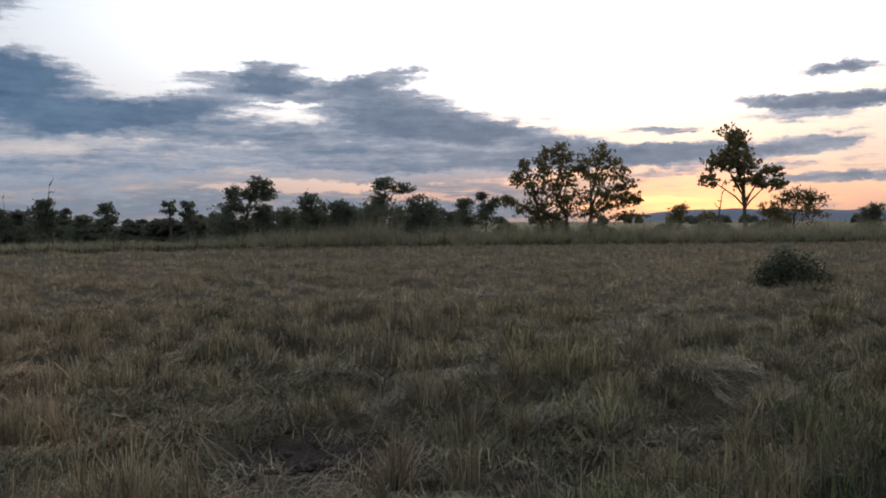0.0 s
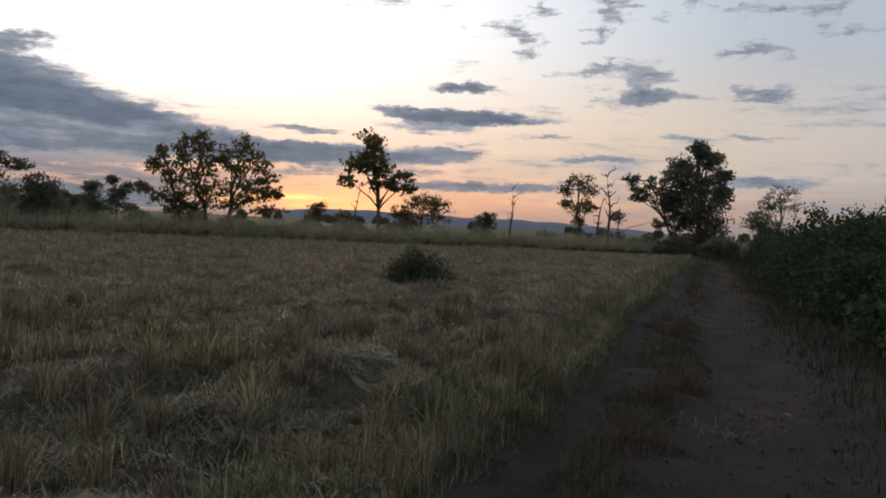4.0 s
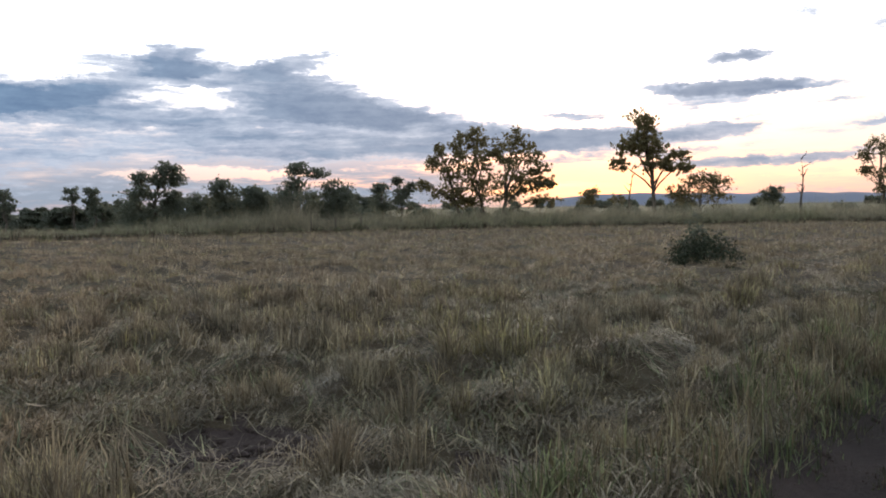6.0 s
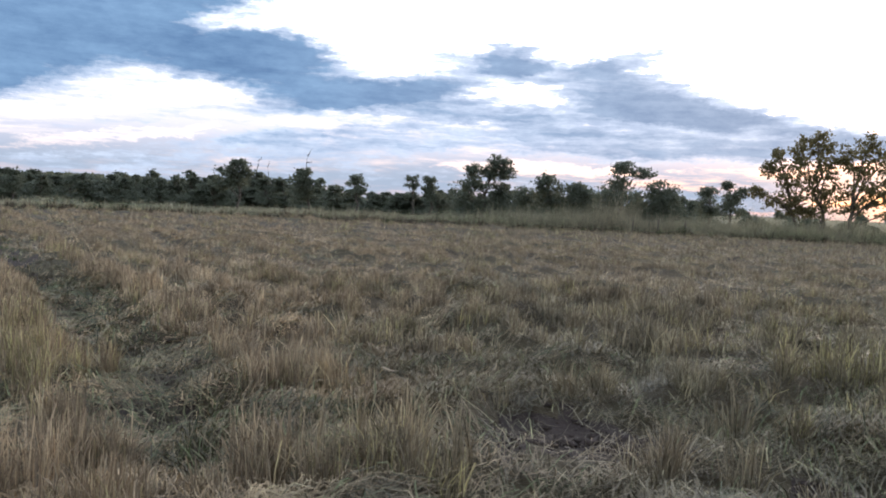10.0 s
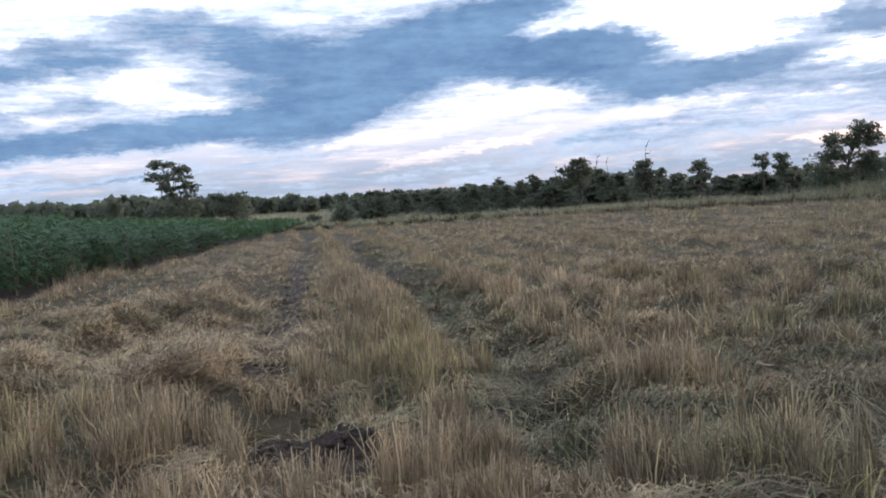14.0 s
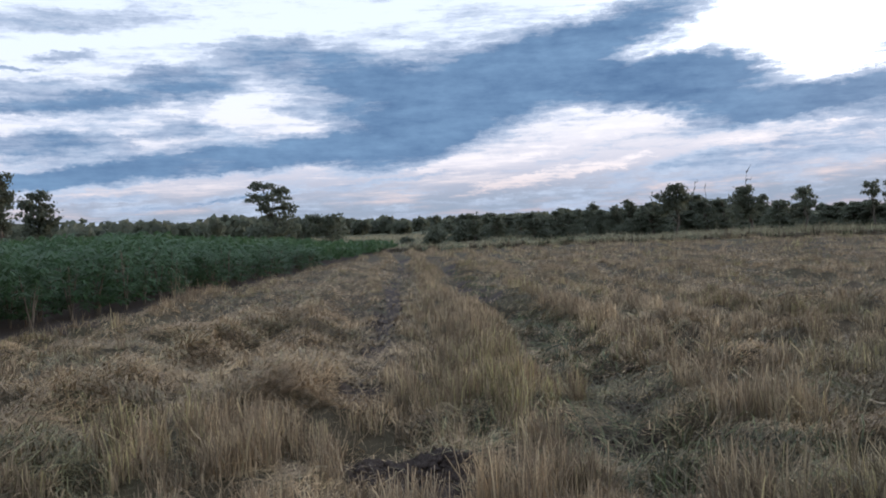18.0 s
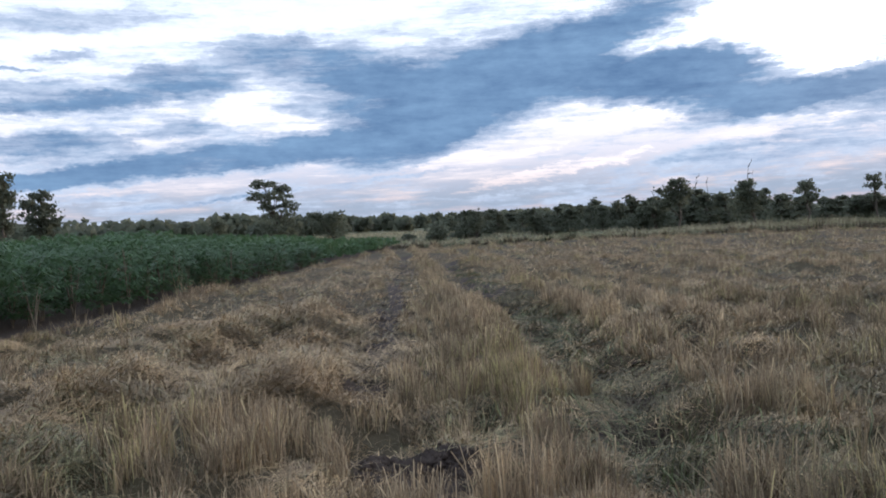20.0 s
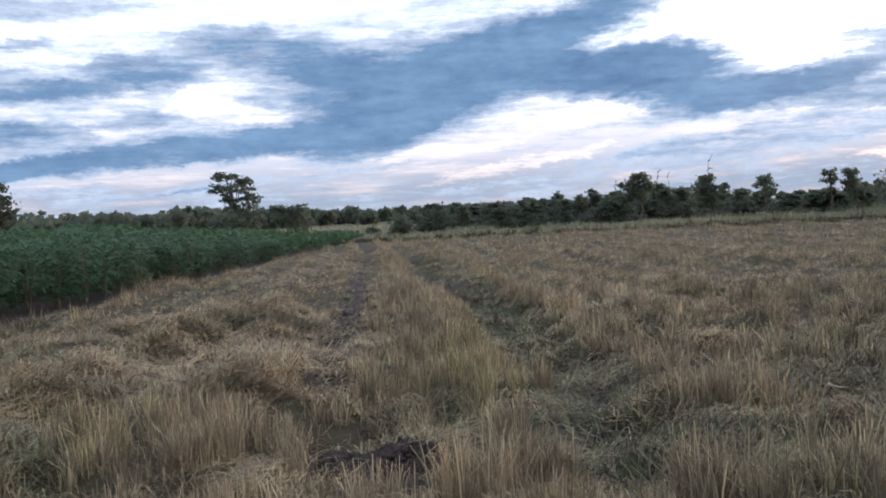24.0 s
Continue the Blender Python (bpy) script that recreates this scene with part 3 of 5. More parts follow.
def lying(x, y, length, width, rise):
    """Straws lying on the ground: (verts, triangles)."""
    n = len(x)
    a, t = 2.2 * wave(x, y, 2.4, 77) + rng.normal(0, 0.8, n), rng.normal(0, 0.2, n)
    z = ground_z(x, y) + rise
    ex, ey, ez = np.cos(a) * np.cos(t) * length / 2, np.sin(a) * np.cos(t) * length / 2, np.sin(t) * length / 2
    sx, sy = -np.sin(a) * width / 2, np.cos(a) * width / 2
    sag = rng.uniform(-0.04, 0.07, n)
    v = np.stack([np.stack([x - ex + sx, y - ey + sy, z - ez], -1), np.stack([x - ex - sx, y - ey - sy, z - ez], -1),
                  np.stack([x + sx, y + sy, z + sag], -1), np.stack([x - sx, y - sy, z + sag + 0.002], -1),
                  np.stack([x + ex, y + ey, z + ez], -1)], 1)
    f = (np.arange(n)[:, None, None] * 5 + np.array([[0, 1, 3], [0, 3, 2], [2, 3, 4]])[None]).reshape(-1, 3)
    return v.reshape(-1, 3), f


def in_field(x, y):
    return (across_track(x, y) < -0.05) & (into_cassava(x, y) < -0.2) & (y < edge_y(x) + 0.3)


def rows_pattern(x, y):
    """0 to 1: how thick the standing stubble is; flattened swaths lie between the standing strips."""
    s = across_rows(x, y) + 0.13 * wave(x, y, 3.2, 21)
    strip = np.cos((s - 0.45) * 6.283 / 2.15 + 0.35 * wave(x, y, 5, 22))
    t = across_track(x, y) + 0.5 * wave(x, y, 3.0, 23)
    k = np.clip((across_track(x, y) + 6.5) / 3, 0, 1)
    r = np.hypot(x, y)
    far = np.clip((r - 7) / 6, 0, 1)
    lump = (0.75 - 0.35 * far) * wave(x, y, 1.25, 24) + (0.5 - 0.2 * far) * wave(x, y, 0.5, 25) + (0.35 + 0.65 * far) * ridges(x, y)
    swath = np.clip((-0.95 - s) / 0.4, 0, 1)
    open_field = np.clip((s - 2.0) / 1.2, 0, 1)
    near_mats = spots_at(x, y, ((0.4, 5.4, 2.6, 2.1, 0, 0.6),))
    v = (1 - k) * (0.2 + (0.34 - 0.1 * open_field) * strip + (0.45 + 0.15 * open_field) * lump * (1 + 0.5 * open_field) - 0.3 * open_field) * (1 - swath) + swath * (-0.28 + 0.42 * lump)
    v = v + k * (0.22 * np.sin(t * 6.283 / 2.3) + 0.85 * lump - 0.12) - near_mats
    v = v + spots_at(x, y, CLUMPS) + spots_at(x, y, TUFTS) - 1.4 * spots_at(x, y, HOLLOWS) - 1.6 * spots_at(x, y, HEAPS) - 1.3 * windrow(x, y)
    return np.clip(0.42 + 1.9 * v, 0, 1.15)


def stubble(name, r0, r1, clumps, per, width, height, segments, spread):
    area = 0.5 * math.radians(134) * (r1 * r1 - r0 * r0)
    x, y = scatter(int(area * clumps), r0, r1, -67, 67)
    thick = rows_pattern(x, y)
    keep = in_field(x, y) & (rng.uniform(0, 1, len(x)) < 0.04 + 1.0 * thick) & (rut(x, y) < 0.3) & (bare(x, y) < 0.15)
    x, y, thick = x[keep], y[keep], thick[keep]
    hc = height * (0.3 + 0.85 * thick) * (1 - 0.12 * np.clip((across_rows(x, y) - 1.8) / 2, 0, 1) * (1 - np.clip(spots_at(x, y, CLUMPS), 0, 1))) * rng.uniform(0.75, 1.2, len(x))
    hc = hc * (1 - 0.9 * rut(x, y)) * (1 + 0.35 * np.clip(spots_at(x, y, CLUMPS), 0, 1))
    X = np.repeat(x, per) + rng.normal(0, spread, len(x) * per)
    Y = np.repeat(y, per) + rng.normal(0, spread, len(x) * per)
    H = np.repeat(hc, per) * rng.uniform(0.65, 1.1, len(X))
    v, f = blades(X, Y, H, width * rng.uniform(0.6, 1.3, len(X)), 0.3 + 0.22 * np.clip((across_rows(X, Y) - 1.8) / 2, 0, 1), segments, 0.4)
    tagged(new(name, mesh_of(name, v, f, M_STUBBLE)), "dry tan rice stubble with greener regrowth in uneven rows", "stubble", kind="stuff")


stubble("rice_stubble", 2.6, 8, 34, 40, 0.0072, 0.225, 2, 0.038)
stubble("rice_stubble", 8, 15, 26, 32, 0.0105, 0.225, 2, 0.046)
stubble("rice_stubble", 15, 30, 22, 16, 0.0135, 0.21, 1, 0.055)
stubble("rice_stubble", 30, 64, 12, 8, 0.028, 0.22, 1, 0.13)


def loose_straw(name, r0, r1, per_m2, length, width):
    """Cut straw: a thin litter everywhere, thick in the heaps and the swaths between the standing strips."""
    area = 0.5 * math.radians(134) * (r1 * r1 - r0 * r0)
    x, y = scatter(int(area * per_m2), r0, r1, -67, 67)
    thick = rows_pattern(x, y)
    heap = spots_at(x, y, HEAPS) + windrow(x, y)
    mats = 0.2 + 0.25 * np.clip((r0 - 8) / 7, 0, 1) + np.clip(0.9 - thick, 0.0, 1) * (0.45 + 0.3 * wave(x, y, 2.2, 31)) + 0.9 * heap
    dig = np.maximum(0.93 * np.clip(1.6 * bare(x, y), 0, 1), np.maximum(0.55 * rut(x, y), 0.7 * np.clip(spots_at(x, y, HOLLOWS), 0, 1)))
    keep = in_field(x, y) & (rng.uniform(0, 1, len(x)) < mats * (1 - dig))
    x, y, m, heap = x[keep], y[keep], mats[keep], heap[keep]
    rise = rng.uniform(0.0, 0.04, len(x)) + (0.05 * np.clip(m, 0, 1) + 0.1 * heap) * rng.uniform(0, 1, len(x))
    v, f = lying(x, y, length * rng.uniform(0.35, 1.4, len(x)), width * rng.uniform(0.6, 1.3, len(x)), rise)
    tagged(new(name, mesh_of(name, v, f, M_STRAW)), "cut pale straw lying in swaths between the stubble", "straw", kind="stuff")


loose_straw("loose_straw", 2.6, 8, 1900, 0.25, 0.0052)
loose_straw("loose_straw", 8, 15, 1150, 0.27, 0.0075)
loose_straw("loose_straw", 15, 36, 160, 0.27, 0.012)


def draped(x, y, length, width, lift, wild=0.5):
    """Long bent straws thrown over the stubble, their ends hanging: (verts, triangles)."""
    n = len(x)
    a = 2.2 * wave(x, y, 2.4, 77) + rng.normal(0, wild, n)
    bend = rng.normal(0, 0.35, n)
    v = []
    for s in (-0.5, -0.17, 0.17, 0.5):
        b = a + bend * s
        px, py = x + np.cos(b) * length * s, y + np.sin(b) * length * s
        z = ground_z(px, py) + lift * (1.15 - 2.6 * s * s) + 0.012
        w = width * (0.6 if abs(s) > 0.4 else 1.0) / 2
        v += [np.stack([px - np.sin(b) * w, py + np.cos(b) * w, z], -1), np.stack([px + np.sin(b) * w, py - np.cos(b) * w, z + 0.3 * width], -1)]
    v = np.stack(v, 1)
    t = np.array([[0, 1, 3], [0, 3, 2], [2, 3, 5], [2, 5, 4], [4, 5, 7], [4, 7, 6]])
    return v.reshape(-1, 3), (np.arange(n)[:, None, None] * 8 + t[None]).reshape(-1, 3)


def tousled(r0, r1, per_m2, length, width):
    x, y = scatter(int(0.5 * math.radians(134) * (r1 * r1 - r0 * r0) * per_m2), r0, r1, -67, 67)
    heap = spots_at(x, y, HEAPS) + windrow(x, y)
    m = (0.4 + 0.6 * wave(x, y, 1.5, 33) + 0.45 * wave(x, y, 0.6, 34)) * np.clip((across_rows(x, y) - 1.0) / 1.5, 0.12, 1) + heap - 0.7 * spots_at(x, y, CLUMPS)
    ok = in_field(x, y) & (rng.uniform(0, 1, len(x)) < m) & (bare(x, y) < 0.15) & (rut(x, y) < 0.5)
    x, y = x[ok], y[ok]
    lift = (0.02 + 0.13 * np.clip(rows_pattern(x, y), 0, 1.1)) * rng.uniform(0.3, 1.15, len(x))
    v, f = draped(x, y, length * rng.uniform(0.6, 1.4, len(x)), width * rng.uniform(0.7, 1.3, len(x)), lift)
    tagged(new("tousled_straw", mesh_of("tousled_straw", v, f, M_STRAW)), "long bent straws thrown over the stubble", "straw", kind="stuff")


tousled(2.6, 8, 320, 0.34, 0.0048)
tousled(8, 17, 110, 0.36, 0.0065)


def flattened(r0, r1, per_m2, length, width):
    """Long limp grass pressed down in the hollows, the second wheel rut and between the clumps of the open field."""
    x, y = scatter(int(0.5 * math.radians(134) * (r1 * r1 - r0 * r0) * per_m2), r0, r1, -67, 67)
    s = across_rows(x, y)
    second = rut_centres(y)[1]
    low = np.clip(1.0 - 1.4 * rows_pattern(x, y), 0, 1) * np.clip((s - 0.9) / 0.8, 0, 1)
    m = 0.4 * low * (0.75 + 0.5 * wave(x, y, 1.1, 91)) + 0.8 * np.clip(spots_at(x, y, HOLLOWS), 0, 1) + 0.8 * np.exp(-((s - second) / 0.45) ** 2) * (y > 4.3)
    ok = in_field(x, y) & (rng.uniform(0, 1, len(x)) < m) & (bare(x, y) < 0.2)
    x, y = x[ok], y[ok]
    lift = 0.015 + 0.13 * rng.uniform(0, 1, len(x)) ** 2
    v, f = draped(x, y, length * rng.uniform(0.5, 1.5, len(x)), width * rng.uniform(0.6, 1.4, len(x)), lift, 1.0)
    tagged(new("flattened_grass", mesh_of("flattened_grass", v, f, M_FLAT)), "grey-green limp grass pressed flat between the stubble clumps", "grass", kind="stuff")


flattened(2.6, 8, 650, 0.26, 0.0055)
flattened(8, 16, 260, 0.36, 0.009)


def grass(name, n, box, fits, height, width, lean, mat, label, segments=1):
    """Grass over a rectangle of the plan, where fits(x, y) gives a height factor above 0."""
    x, y = rng.uniform(box[0], box[2], n), rng.uniform(box[1], box[3], n)
    k = fits(x, y)
    ok = k > 0.05
    x, y, k = x[ok], y[ok], k[ok]
    v, f = blades(x, y, height * k * rng.uniform(0.5, 1.2, len(x)), width * rng.uniform(0.6, 1.3, len(x)), lean, segments)
    tagged(new(name, mesh_of(name, v, f, mat)), label, "grass", kind="stuff")


def verge(x, y):
    v = across_track(x, y)
    k = np.clip((v + 1.15) / 0.6, 0, 1) * np.clip((0.2 - v) / 0.2, 0, 1)
    w = 0.7 + 0.3 * wave(x, y, 1.3, 41) + 0.3 * wave(x, y, 0.45, 45)
    return k * np.clip(w, 0.1, 1.3) * (rng.uniform(0, 1, len(x)) < 0.25 + 0.7 * w)


def verge_foot(x, y):
    v = across_track(x, y)
    return np.exp(-((v - 0.12) / 0.14) ** 2) * np.clip(0.7 + 0.5 * wave(x, y, 0.9, 48), 0, 1.2)


def mid_strip(x, y):
    v = across_track(x, y)
    return np.exp(-((v - 0.98 + 0.15 * wave(x, y, 3, 43)) / 0.36) ** 2) * np.clip(0.5 + 0.6 * wave(x, y, 1.1, 42) + 0.3 * wave(x, y, 0.4, 49), 0, 1.2)


def rut_green(x, y):
    """Weeds in the second wheel rut and in the trampled hollows."""
    s = across_rows(x, y)
    first_rut, second = rut_centres(y)
    k = np.exp(-((s - second - 0.1) / 0.4) ** 2) * (y > 4.5) * (y < 30) + 0.25 * np.exp(-((s - first_rut) / 0.3) ** 2) + 0.8 * np.clip(spots_at(x, y, HOLLOWS), 0, 1)
    return k * np.clip(0.4 + 0.7 * wave(x, y, 1.2, 47), 0, 1.2) * (rng.uniform(0, 1, len(x)) < 0.8) * in_field(x, y)


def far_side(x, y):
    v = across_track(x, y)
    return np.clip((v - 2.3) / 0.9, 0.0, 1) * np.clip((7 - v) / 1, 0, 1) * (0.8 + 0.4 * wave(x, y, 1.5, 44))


def sparse(x, y):
    v = across_track(x, y)
    return ((v > 0.1) & (v < 2.6)) * np.clip(0.35 + 0.9 * wave(x, y, 0.8, 46), 0, 1.2) * (rng.uniform(0, 1, len(x)) < 0.45)


grass("track_grass", 160000, (1, -1, 15, 11), sparse, 0.10, 0.007, 0.8, M_RUST, "thin short grass on the track's soil")


def verge_tillers(n, per):
    """The near verge: bunches of cut stalks and long grass."""
    x, y = rng.uniform(0.5, 14, n), rng.uniform(0.5, 13, n)
    k = verge(x, y)
    ok = k > 0.12
    x, y, k = x[ok], y[ok], k[ok]
    X, Y = np.repeat(x, per) + rng.normal(0, 0.04, len(x) * per), np.repeat(y, per) + rng.normal(0, 0.04, len(x) * per)
    H = np.repeat(k * rng.uniform(0.24, 0.42, len(k)), per) * rng.uniform(0.55, 1.1, len(X))
    v, f = blades(X, Y, H, 0.0088 * rng.uniform(0.6, 1.4, len(X)), 0.42, 2, 0.3)
    tagged(new("verge_grass", mesh_of("verge_grass", v, f, M_VERGE)), "long yellow-green grass on the track's verge", "grass", kind="stuff")


verge_tillers(11000, 16)
grass("verge_grass", 260000, (14, 9, 62, 46), verge, 0.40, 0.022, 0.42, M_VERGE, "long yellow-green grass on the track's verge")
grass("verge_weeds", 200000, (1, 1, 20, 16), verge_foot, 0.24, 0.011, 0.5, M_GREEN, "dark green weeds at the foot of the verge")
grass("track_grass", 150000, (1.5, 0.5, 14, 10), mid_strip, 0.3, 0.008, 0.5, M_RUST, "low rusty grass between the wheel ruts", 2)


def overgrown(x, y):
    """Further off the whole track is grown over but for its wheel lines."""
    v, u = across_track(x, y), 0.835 * (x - 3.2) + 0.551 * (y - 3.6)
    lines = np.exp(-((v - 0.45) / 0.25) ** 2) + np.exp(-((v - 1.85) / 0.3) ** 2)
    return ((v > 0) & (v < 3.2)) * np.clip((u - 9) / 9, 0, 1) * np.clip(0.75 + 0.5 * wave(x, y, 1.6, 59) - 0.75 * lines * np.clip((34 - u) / 14, 0.2, 1), 0, 1.2)


grass("track_grass", 150000, (9, 4, 62, 46), overgrown, 0.24, 0.016, 0.55, M_RUST, "low rusty grass closing over the far end of the track")
grass("track_grass", 150000, (14, 6, 55, 40), mid_strip, 0.3, 0.02, 0.5, M_RUST, "low rusty grass between the wheel ruts")
grass("rut_grass", 170000, (-14, 4.2, 4.5, 28), rut_green, 0.17, 0.011, 0.6, M_GREEN, "low dark green weeds in the wheel ruts")
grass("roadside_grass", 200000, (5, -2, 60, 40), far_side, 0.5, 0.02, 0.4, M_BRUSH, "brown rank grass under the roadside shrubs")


def far_band(x, y):
    d = y - edge_y(x)
    k = np.clip((d + 0.1) / 0.7, 0, 1) * np.clip((11 - d) / 5, 0, 1)
    mound = 1 + 0.75 * np.exp(-((x - 10) / 2.2) ** 2) + 0.35 * np.exp(-((x - 4) / 1.8) ** 2)
    low = np.interp(x, (-30, -14, -2, 8, 24), (0.2, 0.4, 0.62, 1.15, 1.4))
    return k * low * mound * (0.78 + 0.25 * wave(x, y, 4, 51) + 0.2 * wave(x, y, 1.5, 52))


grass("tall_grass", 480000, (-40, 38, 75, 66), far_band, 1.3, 0.024, 0.8, M_TALL, "tall pale dry grass along the far field edge")


# dark grass that also stands in for the shadow below the tall grass
def bund(x, y):
    d = y - edge_y(x)
    return np.exp(-((d + 0.5) / 0.4) ** 2) * (0.9 + 0.2 * wave(x, y, 2, 57))


grass("bund_grass", 450000, (-70, 30, 75, 56), bund, 0.62, 0.06, 0.5, M_RUST, "low dark growth on the field's bund, doubling as its shadow line")


def fringe(x, y):
    d = into_cassava(x, y)
    tuft = np.exp(-(((x + 14.3) / 0.3) ** 2 + ((y - 13.4) / 0.3) ** 2))
    k = np.exp(-((d + 0.35) / 0.35) ** 2) * np.clip(0.3 + 0.8 * wave(x, y, 1.7, 58), 0, 1.3)
    return np.where(rng.uniform(0, 1, len(x)) < 0.6, k + 1.6 * tuft, 0)


grass("fringe_grass", 300000, (-34, 2, -9, 48), fringe, 0.42, 0.012, 0.4, M_STUBBLE, "dry tan grass fringing the cassava")


def far_meadow(x, y):
    d = y - edge_y(x)
    strip = wave(x * 0.25, y, 9, 53)
    return np.clip((d - 6) / 4, 0, 1) * np.clip(0.5 + 0.6 * strip, 0.1, 1.2)


grass("meadow_grass", 70000, (-95, 45, 60, 130), far_meadow, 0.6, 0.08, 0.6, M_TALL, "rank pale grass on the land beyond the field")

def clods():
    """Crumbled earth in the bare patches, the ruts and on the track."""
    x, y = rng.uniform(-10, 9, 60000), rng.uniform(2, 15, 60000)
    v = across_track(x, y)
    w = np.where(v > 0, ((v < 2.6) & (rng.uniform(0, 1, len(x)) < 0.12)) * 1.0, np.maximum(bare(x, y), 0.6 * rut(x, y)))
    ok = rng.uniform(0, 1, len(x)) < w * 0.8
    x, y = x[ok], y[ok]
    for cx, cy, rx, ry in BARE:
        bx, by = rng.uniform(cx - 1.5 * rx, cx + 1.5 * rx, 1800), rng.uniform(cy - 1.5 * ry, cy + 1.5 * ry, 1800)
        keep = rng.uniform(0, 1, 1800) < bare(bx, by)
        x, y = np.concatenate([x, bx[keep]]), np.concatenate([y, by[keep]])
    n = len(x)
    s = rng.uniform(0.005, 0.032, n) * rng.uniform(0.4, 1.4, n) ** 1.5
    z = ground_z(x, y)
    c = np.stack([x, y, z], -1)[:, None, :]
    shape = np.array([(1, 0, 0), (0, 1, 0), (-1, 0, 0), (0, -1, 0), (0, 0, 0.8), (0, 0, -0.5)])
    v = c + shape[None] * s[:, None, None] * rng.uniform(0.6, 1.3, (n, 6, 1)) + rng.normal(0, 0.15, (n, 6, 3)) * s[:, None, None]
    t = np.array([(0, 1, 4), (1, 2, 4), (2, 3, 4), (3, 0, 4), (1, 0, 5), (2, 1, 5), (3, 2, 5), (0, 3, 5)])
    f = (np.arange(n)[:, None, None] * 6 + t[None]).reshape(-1, 3)
    tagged(new("soil_clods", mesh_of("soil_clods", v.reshape(-1, 3), f, M_BARE)), "small crumbs of dark earth", "soil", kind="stuff")


clods()

# ---------------------------------------------------------------- trees
tree_count = 0


def tree(az, dist, leaf, dens, label, blobs, mat=None, name="tree", group="trees along the field edge", category="tree"):
    """A tree at az degrees left of +Y and dist metres off; blobs are (sideways, height, half width, half height) of its leaf masses."""
    global tree_count
    tree_count += 1
    r = np.random.default_rng(100 + tree_count)
    foot = toward(az, 0, dist)
    foot.z = float(ground_z(np.array(foot.x), np.array(foot.y))) - 0.05
    ob = thing(name, foot, label, category, group)
    ob.rotation_euler = (0, 0, radians(az))
    top = max(b[1] + b[3] for b in blobs)
    high = max(blobs, key=lambda b: b[1])
    th = max(high[1] - high[3] * 0.3, 0.5)
    rad = 0.018 * top + 0.03
    ts = np.linspace(0, 1, 7)
    bend = r.normal(0, 0.03 * top, (7, 2)) * np.sin(ts * 3.14)[:, None]
    trunk = np.stack([high[0] * ts ** 1.8 + bend[:, 0], bend[:, 1], th * ts], -1)
    v, f = tube(trunk, rad * (1 - 0.8 * ts) * np.where(ts == 0, 1.35, 1), 7)
    part("trunk", mesh_of("trunk", v, f, M_BARK, True), ob)
    centres = []
    for bx, bz, rx, rz in blobs:
        depth = 0.5 * (rx + rz) * 1.1
        start = np.clip((bz - rz) * 0.62, 0.12 * th, th * 0.95)
        s = np.array([np.interp(start, trunk[:, 2], trunk[:, 0]), np.interp(start, trunk[:, 2], trunk[:, 1]), start])
        off = r.normal(0, depth * 0.45)
        c = np.array([bx, off, bz])
        k = np.linspace(0, 1, 5)[:, None]
        limb = s + (c - s) * k + np.array([0, 0, 0.12 * np.linalg.norm(c - s)]) * np.sin(k * 3.14) + r.normal(0, 0.03 * np.linalg.norm(c - s), (5, 3)) * np.sin(k * 3.14)
        pieces = [tube(limb, np.linspace(rad * 0.42, rad * 0.13, 5), 5)]
        n = max(6, int(dens * 34 * (rx * rz) ** 0.5 / leaf * 0.32))
        q = r.normal(size=(n, 3))
        shell = q / np.linalg.norm(q, axis=1, keepdims=True) * r.uniform(0.2, 1.0, (n, 1)) ** 0.5
        q = np.where(r.random((n, 1)) < 0.45, shell, q * 0.46 / np.maximum(1, 0.46 * np.linalg.norm(q, axis=1, keepdims=True))) * (rx, depth, rz) + c
        q += r.normal(0, 0.06 * rx, q.shape)
        for t in q[: n // 2 if n < 40 else 20]:
            m = (t + c) / 2 + r.normal(0, 0.06 * rx, 3)
            pieces.append(tube([c * 0.8 + s * 0.2 if r.random() < 0.4 else c, m, t], [rad * 0.12, rad * 0.08, rad * 0.03], 3))
        v, f = join(pieces)
        part("limb", mesh_of("limb", v, f, M_BARK), ob)
        per = int(r.integers(18, 28))
        cl = np.repeat(q, per, 0)
        centres.append(cl + r.normal(0, 1, cl.shape) * (0.07 + 0.12 * min(rx, rz)) * np.array([1.25, 1.25, 0.75]))
        # sprigs that stand out of the leaf mass
        k = int(3 + 7 * rx)
        d = r.normal(size=(k, 3)) + (0, 0, 0.35)
        d /= np.linalg.norm(d, axis=1, keepdims=True)
        reach = r.uniform(1.05, 1.45, (k, 1, 1)) * np.linspace(0.62, 1.0, 9)[None, :, None]
        sprig = c + d[:, None, :] * np.array([rx, depth, rz]) * reach
        centres.append((sprig + r.normal(0, 0.3 * leaf, sprig.shape)).reshape(-1, 3))
    v, f = leaves(np.concatenate(centres), leaf * 0.72, r)
    part("crown", mesh_of("crown", v, f, mat or M_LEAF), ob)
    return ob


tree(-8.9, 60.7, 0.22, 1, 'dense dark green savanna tree behind the field edge', [(-0.29, 2.4, 1.01, 0.78), (0.16, 1.82, 0.9, 0.9), (-0.01, 1.32, 1.01, 0.56)])
tree(-11.4, 59.2, 0.22, 1, 'dark tree with a narrow uneven crown and one side limb', [(0.04, 4.19, 0.7, 0.55), (-0.22, 3.09, 0.66, 0.55), (1.23, 3.95, 0.76, 0.35), (0.07, 2.21, 1.2, 0.98), (-1.01, 2.06, 0.87, 0.87)])
